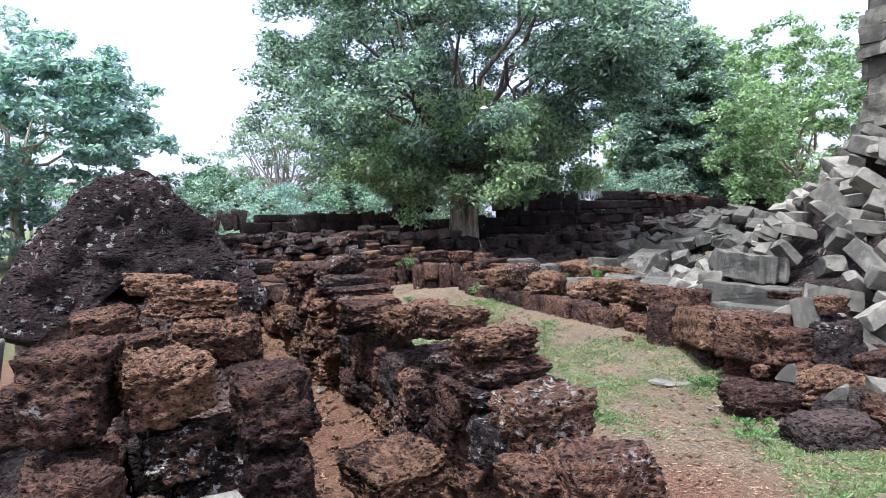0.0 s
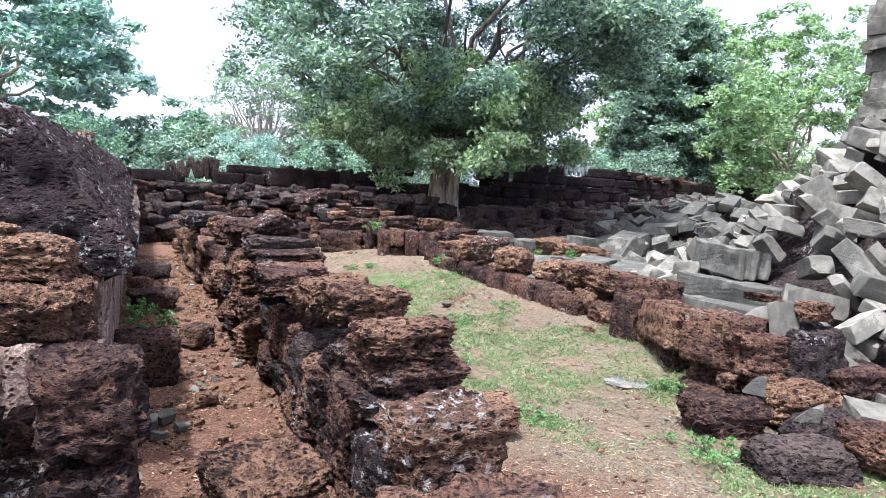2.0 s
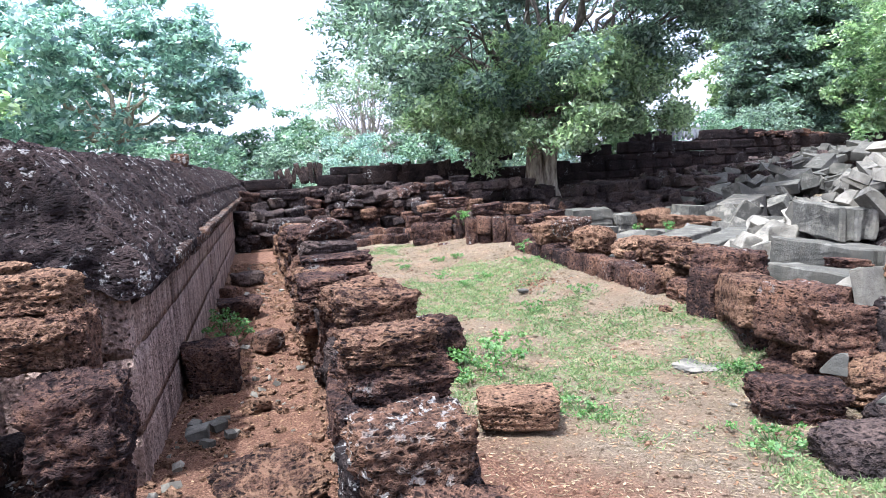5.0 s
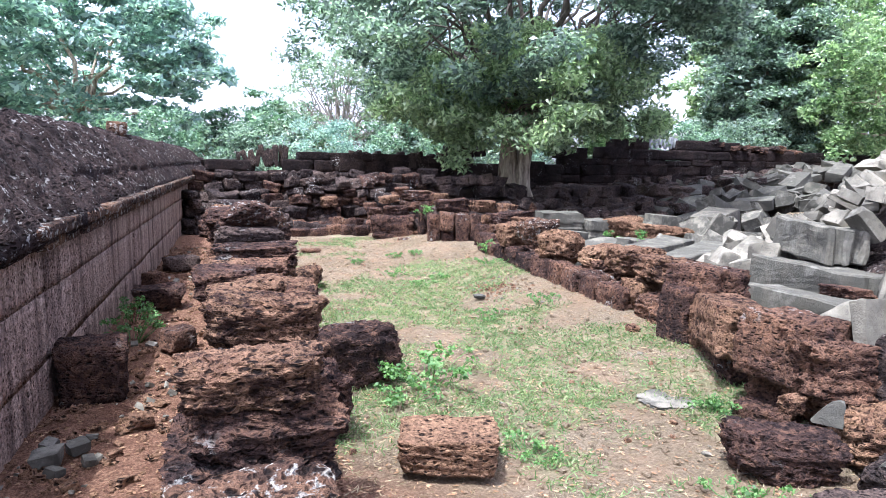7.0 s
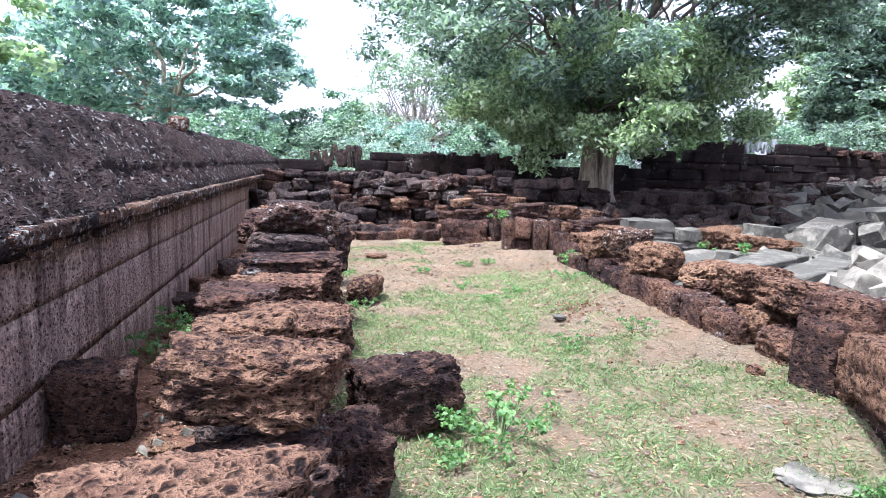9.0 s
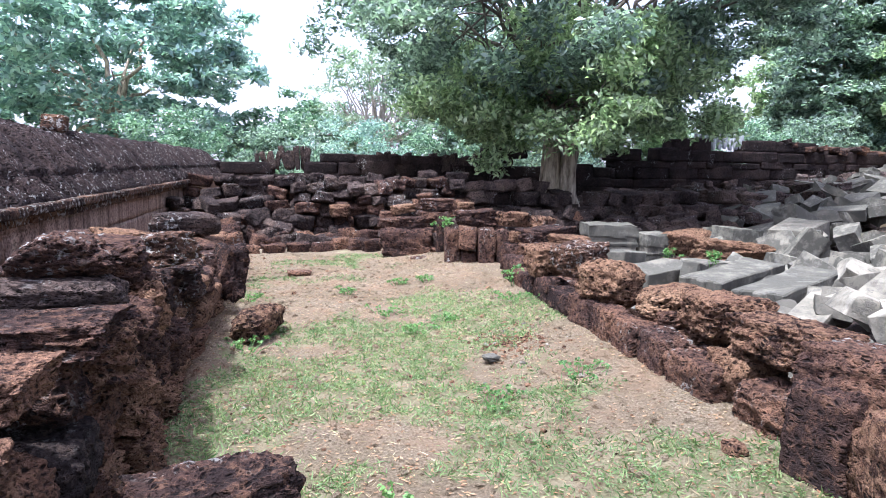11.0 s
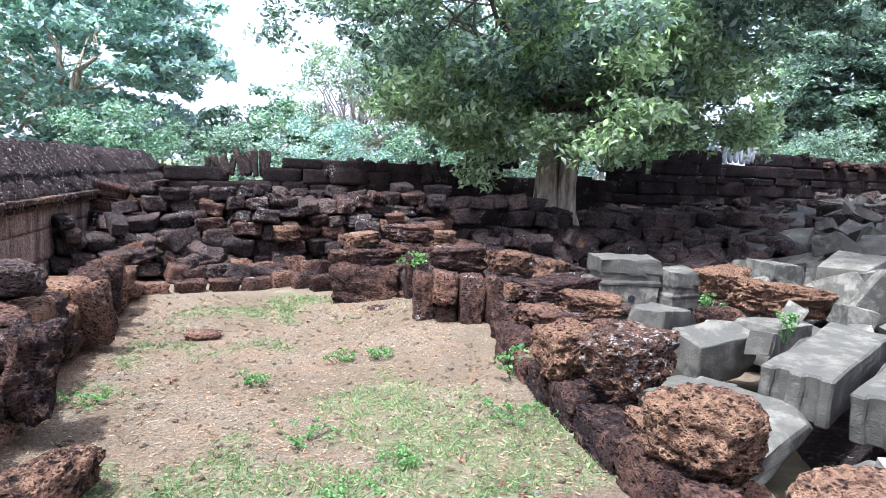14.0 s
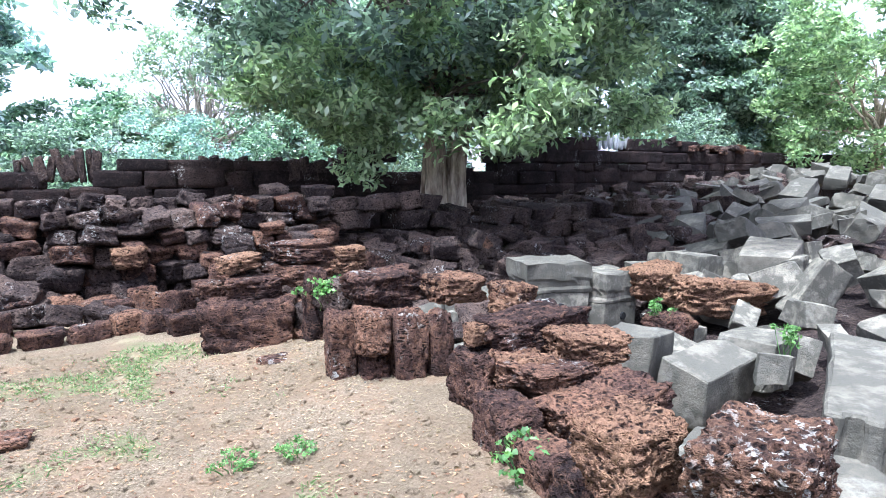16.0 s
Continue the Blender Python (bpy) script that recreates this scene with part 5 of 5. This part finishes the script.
tree("leafy_tree", "dense dark green tree behind the enclosure wall", (28.6, 30.7, -0.5), (28.6, 30.7, 3), 0.35, (28.6, 30.7, 5.8), (3.4, 3.4, 6.4), 420, 120, 0.55, 0.26, LEAF_MAIN, BARK, 15, 0.4, 0.35, 0.0)
tree("leafy_tree", "sunlit yellow-green tree beyond the rubble heap", (29.2, 22.6, -0.5), (29.2, 22.6, 3), 0.3, (29.2, 22.6, 5.6), (4.0, 4.0, 4.6), 240, 80, 0.5, 0.24, LEAF_LIGHT, BARK, 16, 0.45, 0.4, 0.6)
tree("leafy_tree", "dark green tree behind the enclosure wall", (15, 40, -0.5), (15, 40, 3), 0.35, (15, 40, 4.5), (6.0, 5, 5.0), 360, 100, 0.7, 0.36, LEAF_MAIN, BARK, 17, 0.35, 0.35, 0.0)
tree("leafy_tree", "light green tree beyond the enclosure wall", (33, 33, -0.5), (33, 33, 3), 0.35, (33, 33, 6), (6.0, 6, 6.2), 380, 90, 0.7, 0.36, LEAF_LIGHT, BARK, 18, 0.4, 0.35, 0.0)
tree("leafy_tree", "green tree far behind the ruins, haze put into its leaf colour", (-20, 44, -0.5), (-20, 44, 3), 0.35, (-20, 44, 4), (8.0, 6, 4.6), 229, 86, 0.8, 0.4, LEAF_BLUE_HAZE, BARK, 19, 0.35, 0.35, 0.0)


# ---- shrubs along the enclosure wall ----
def shrub(x, y, z, w, h, leaf, seed, label):
    t = anchor("shrub", label, "shrub")
    t.location = (x, y, z)
    centres = crown_centres((0, 0, h * 0.55), (w, w * 0.7, h * 0.55), 46, seed, 0.3, 0.4, 0.0)
    bm = bmesh.new()
    for k in range(8):
        limb(bm, Vector((0, 0, -0.1)), centres[k * 5] * 0.9, 0.04, 0.01, seed + k, steps=4, sides=5)
    tagged(part("stem", bm, BARK, t), kind="stuff")
    ob = new("foliage", quads_mesh("foliage", leaves(billows(centres, (0, 0, h * 0.3), 6, 0.34 + 0.08 * w, seed), 26, 0.16 + 0.04 * w, 0.17, seed), leaf))
    ob.parent = t


shrub(16.5, 26.4, 0.5, 1.1, 3.0, LEAF_LIGHT, 71, "bright yellow-green shrub above the enclosure wall")
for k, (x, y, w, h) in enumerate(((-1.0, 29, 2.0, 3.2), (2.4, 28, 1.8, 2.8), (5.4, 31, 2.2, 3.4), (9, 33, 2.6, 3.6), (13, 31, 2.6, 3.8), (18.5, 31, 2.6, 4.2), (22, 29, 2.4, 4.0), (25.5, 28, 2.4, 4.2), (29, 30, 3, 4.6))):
    shrub(x, y, -0.3, w, h, (LEAF_HEDGE, LEAF_MAIN, LEAF_BLUE_HAZE)[k % 3], 80 + k, "green shrub growing behind the enclosure wall")


# ---- weeds, grass, litter ----
def weed(label, x, y, z, spread, height, count, size, seed, leaf=None):
    """A low plant: thin stems with oval leaves."""
    r = random.Random(seed)
    t = anchor("weed", label, "plant")
    t.location = (x, y, z)
    bm = bmesh.new()
    tips = []
    for k in range(max(4, count // 6)):
        a, d = r.uniform(0, 6.28), spread * math.sqrt(r.random())
        top = Vector((math.cos(a) * d, math.sin(a) * d, height * r.uniform(0.4, 1.0)))
        limb(bm, Vector((math.cos(a) * d * 0.3, math.sin(a) * d * 0.3, -0.02)), top, 0.004, 0.002, seed + k, 0.2, 3, 4)
        tips.append(top)
    tagged(part("stem", bm, LEAF_WEED, t), kind="stuff")
    count, size = int(count * 3.2), size * 0.46
    q = leaves([tuple(tips[k % len(tips)]) for k in range(count)], 1, size * 0.8, size, seed, 0.1, 0.5)
    mid = (q[:, 0] + q[:, 2]) / 2
    q[:, 1] += (q[:, 1] - mid) * 0.7
    q[:, 3] += (q[:, 3] - mid) * 0.7
    ob = new("foliage", quads_mesh("foliage", q, leaf or LEAF_WEED))
    tagged(ob, kind="stuff").parent = t


def weed_on_ground(label, x, y, spread, height, count, size, seed):
    weed(label, x, y, ground_height(x, y), spread, height, count, size, seed)


GREENWEED = "bright green leafy weed growing in the court"
weed_on_ground("leafy green weed beside a dark laterite block", 2.92, 5.36, 0.34, 0.18, 200, 0.07, 1)
weed_on_ground("leafy green weed beside a dark laterite block", 2.66, 5.05, 0.20, 0.10, 70, 0.06, 2)
weed_on_ground("bright green leafy plant at the low wall's foot", 5.10, 10.0, 0.15, 0.20, 50, 0.09, 3)
weed_on_ground("leafy weed at the foot of the fallen corner", 3.80, 3.36, 0.28, 0.12, 110, 0.055, 4)
weed_on_ground("leafy weed in the passage beside the gallery wall", 0.84, 6.9, 0.24, 0.24, 110, 0.07, 5)
weed_on_ground("leafy weed in the passage beside the gallery wall", 0.78, 7.6, 0.2, 0.2, 70, 0.07, 15)
weed("dark fern-like plant rooted in the doorway stones", 5.02, 13.0, 0.42, 0.22, 0.25, 70, 0.09, 6)
for k, (x, y, sp) in enumerate(((4.05, 9.05, 0.16), (3.75, 8.75, 0.2), (3.95, 11.1, 0.14), (4.85, 9.3, 0.26), (3.6, 9.6, 0.2), (2.35, 8.3, 0.24), (2.25, 10.3, 0.2), (4.5, 7.0, 0.22), (3.9, 6.9, 0.2), (4.3, 11.0, 0.12), (3.3, 10.6, 0.12), (3.1, 4.2, 0.22), (4.35, 4.35, 0.16))):
    weed_on_ground(GREENWEED, x, y, sp, 0.08, 90, 0.045, 20 + k)
weed("tall thin weed growing beside the collapsed stack", -0.52, 2.75, 0.0, 0.12, 1.05, 60, 0.07, 40)
weed("thin weed growing beside the collapsed stack", -0.40, 2.55, 0.0, 0.1, 0.7, 40, 0.06, 41)
weed("small weed rooted in the rubble heap", 8.2, 10.9, 0.1, 0.16, 0.3, 50, 0.08, 42)
weed("small weed rooted in the rubble heap", 8.9, 12.9, -0.1, 0.2, 0.25, 50, 0.08, 43)


def grass():
    g = np.random.default_rng(5)
    green, dry = [], []
    for k in range(260000):
        x, y = g.uniform(1.9, 5.25), 2.4 + 11.6 * g.random() ** 1.25
        t = turf_at(x, y)
        clump = 0.5 + 0.8 * noise.noise(Vector((x * 6, y * 6, 1)))
        u = g.random()
        if u < t * 1.05 * clump:
            green.append((x, y))
        elif u > 0.90 - 0.05 * t and u < 0.985:
            dry.append((x, y))
    for pts, name, label, mat, size, stand, seed in ((green, "grass", "short patchy green grass in the court", GRASS, 0.034, 0.8, 8), (dry, "dry_grass", "straw and dead grass lying on the court's soil", STRAW, 0.036, 0.10, 9)):
        h = np.random.default_rng(seed)
        c = np.array([(x, y, ground_height(x, y)) for x, y in pts])
        n = len(c)
        d = h.normal(0, 1, (n, 3))
        d[:, 2] = np.abs(d[:, 2]) * stand
        d /= np.linalg.norm(d, axis=1)[:, None]
        side = np.cross(d, h.normal(0, 1, (n, 3)))
        side /= np.linalg.norm(side, axis=1)[:, None]
        ln = size * h.uniform(0.4, 1.4, n)[:, None]
        wd = (0.0035 if name == "grass" else 0.0022) * h.uniform(0.6, 1.5, n)[:, None]
        c[:, 2] += 0.004
        q = np.stack([c - side * wd, c + side * wd, c + d * ln + side * wd * 0.3, c + d * ln - side * wd * 0.3], axis=1)
        tagged(new(name, quads_mesh(name, q, mat)), label, "grass", "", "stuff")


grass()


def grit():
    """Chips of laterite on the passage floor, a thin scatter in the court."""
    r = random.Random(77)
    red, pale = [], []
    clods = []
    for k in range(3400):
        x, y = r.uniform(2.0, 5.1), r.uniform(2.2, 14)
        s = r.choice((0.010, 0.014, 0.020, 0.030)) * r.uniform(0.7, 1.3)
        clods.append((r.choice(CLODS), block_pose(x, y, ground_height(x, y) + s * 0.2, s * r.uniform(1, 1.8), s, s * 0.7, r.uniform(-30, 30), r.uniform(-30, 30), r.uniform(0, 180))))
    joined("clods", clods, "small clods of sandy soil on the ground", "soil")
    for k in range(2600):
        x, y = r.uniform(0.55, 1.6), r.uniform(2.2, 13)
        if k > 1900:
            x, y = r.uniform(1.9, 5.1), r.uniform(2.2, 14)
        if k > 2320:
            x, y = r.gauss(4.42, 0.16), r.gauss(8.08, 0.20)
        s = r.choice((0.012, 0.018, 0.026, 0.045)) * r.uniform(0.7, 1.3) * (0.55 if x > 1.8 else 1.0)
        m = block_pose(x, y, ground_height(x, y) + s * 0.25, s * r.uniform(1, 1.8), s, s * 0.7, r.uniform(-30, 30), r.uniform(-30, 30), r.uniform(0, 180))
        (pale if r.random() < 0.12 else red).append((r.choice(CHIPS), m))
    joined("grit", red, "rust-red laterite grit scattered on the floor", "gravel")
    joined("pale_grit", [(CHIPS_PALE[i % 3], m) for i, (me, m) in enumerate(pale)], "pale stone chips scattered on the floor", "gravel")
    c = [(x, y, ground_height(x, y) + 0.008) for x, y in ((r.uniform(0.55, 5.0), r.uniform(2.3, 13.8)) for _ in range(17000))]
    q = leaves(c, 1, 0.002, 0.032, 12, 0.0, 0.2)
    q[:, :, 2] = np.array(c)[:, None, 2] + (q[:, :, 2] - np.array(c)[:, None, 2]) * 0.25
    tagged(new("dead_leaves", quads_mesh("dead_leaves", q, DEADLEAF)), "dry brown leaves scattered over the soil", "leaf litter", "", "stuff")


CHIPS = pool("chip", 4, 1, 400, LATERITE_BRIGHT, rough=0.3, smooth=False)
CLODS = pool("clod", 4, 2, 440, SOIL, rough=0.3)
CHIPS_PALE = pool("pale_chip", 3, 1, 420, SANDSTONE, rough=0.3, smooth=False)
DEADLEAF = leaf_mat("dead_leaf", (0.10, 0.05, 0.025), (0.24, 0.13, 0.06), (0.42, 0.27, 0.15), 0.2, 0.7)
grit()
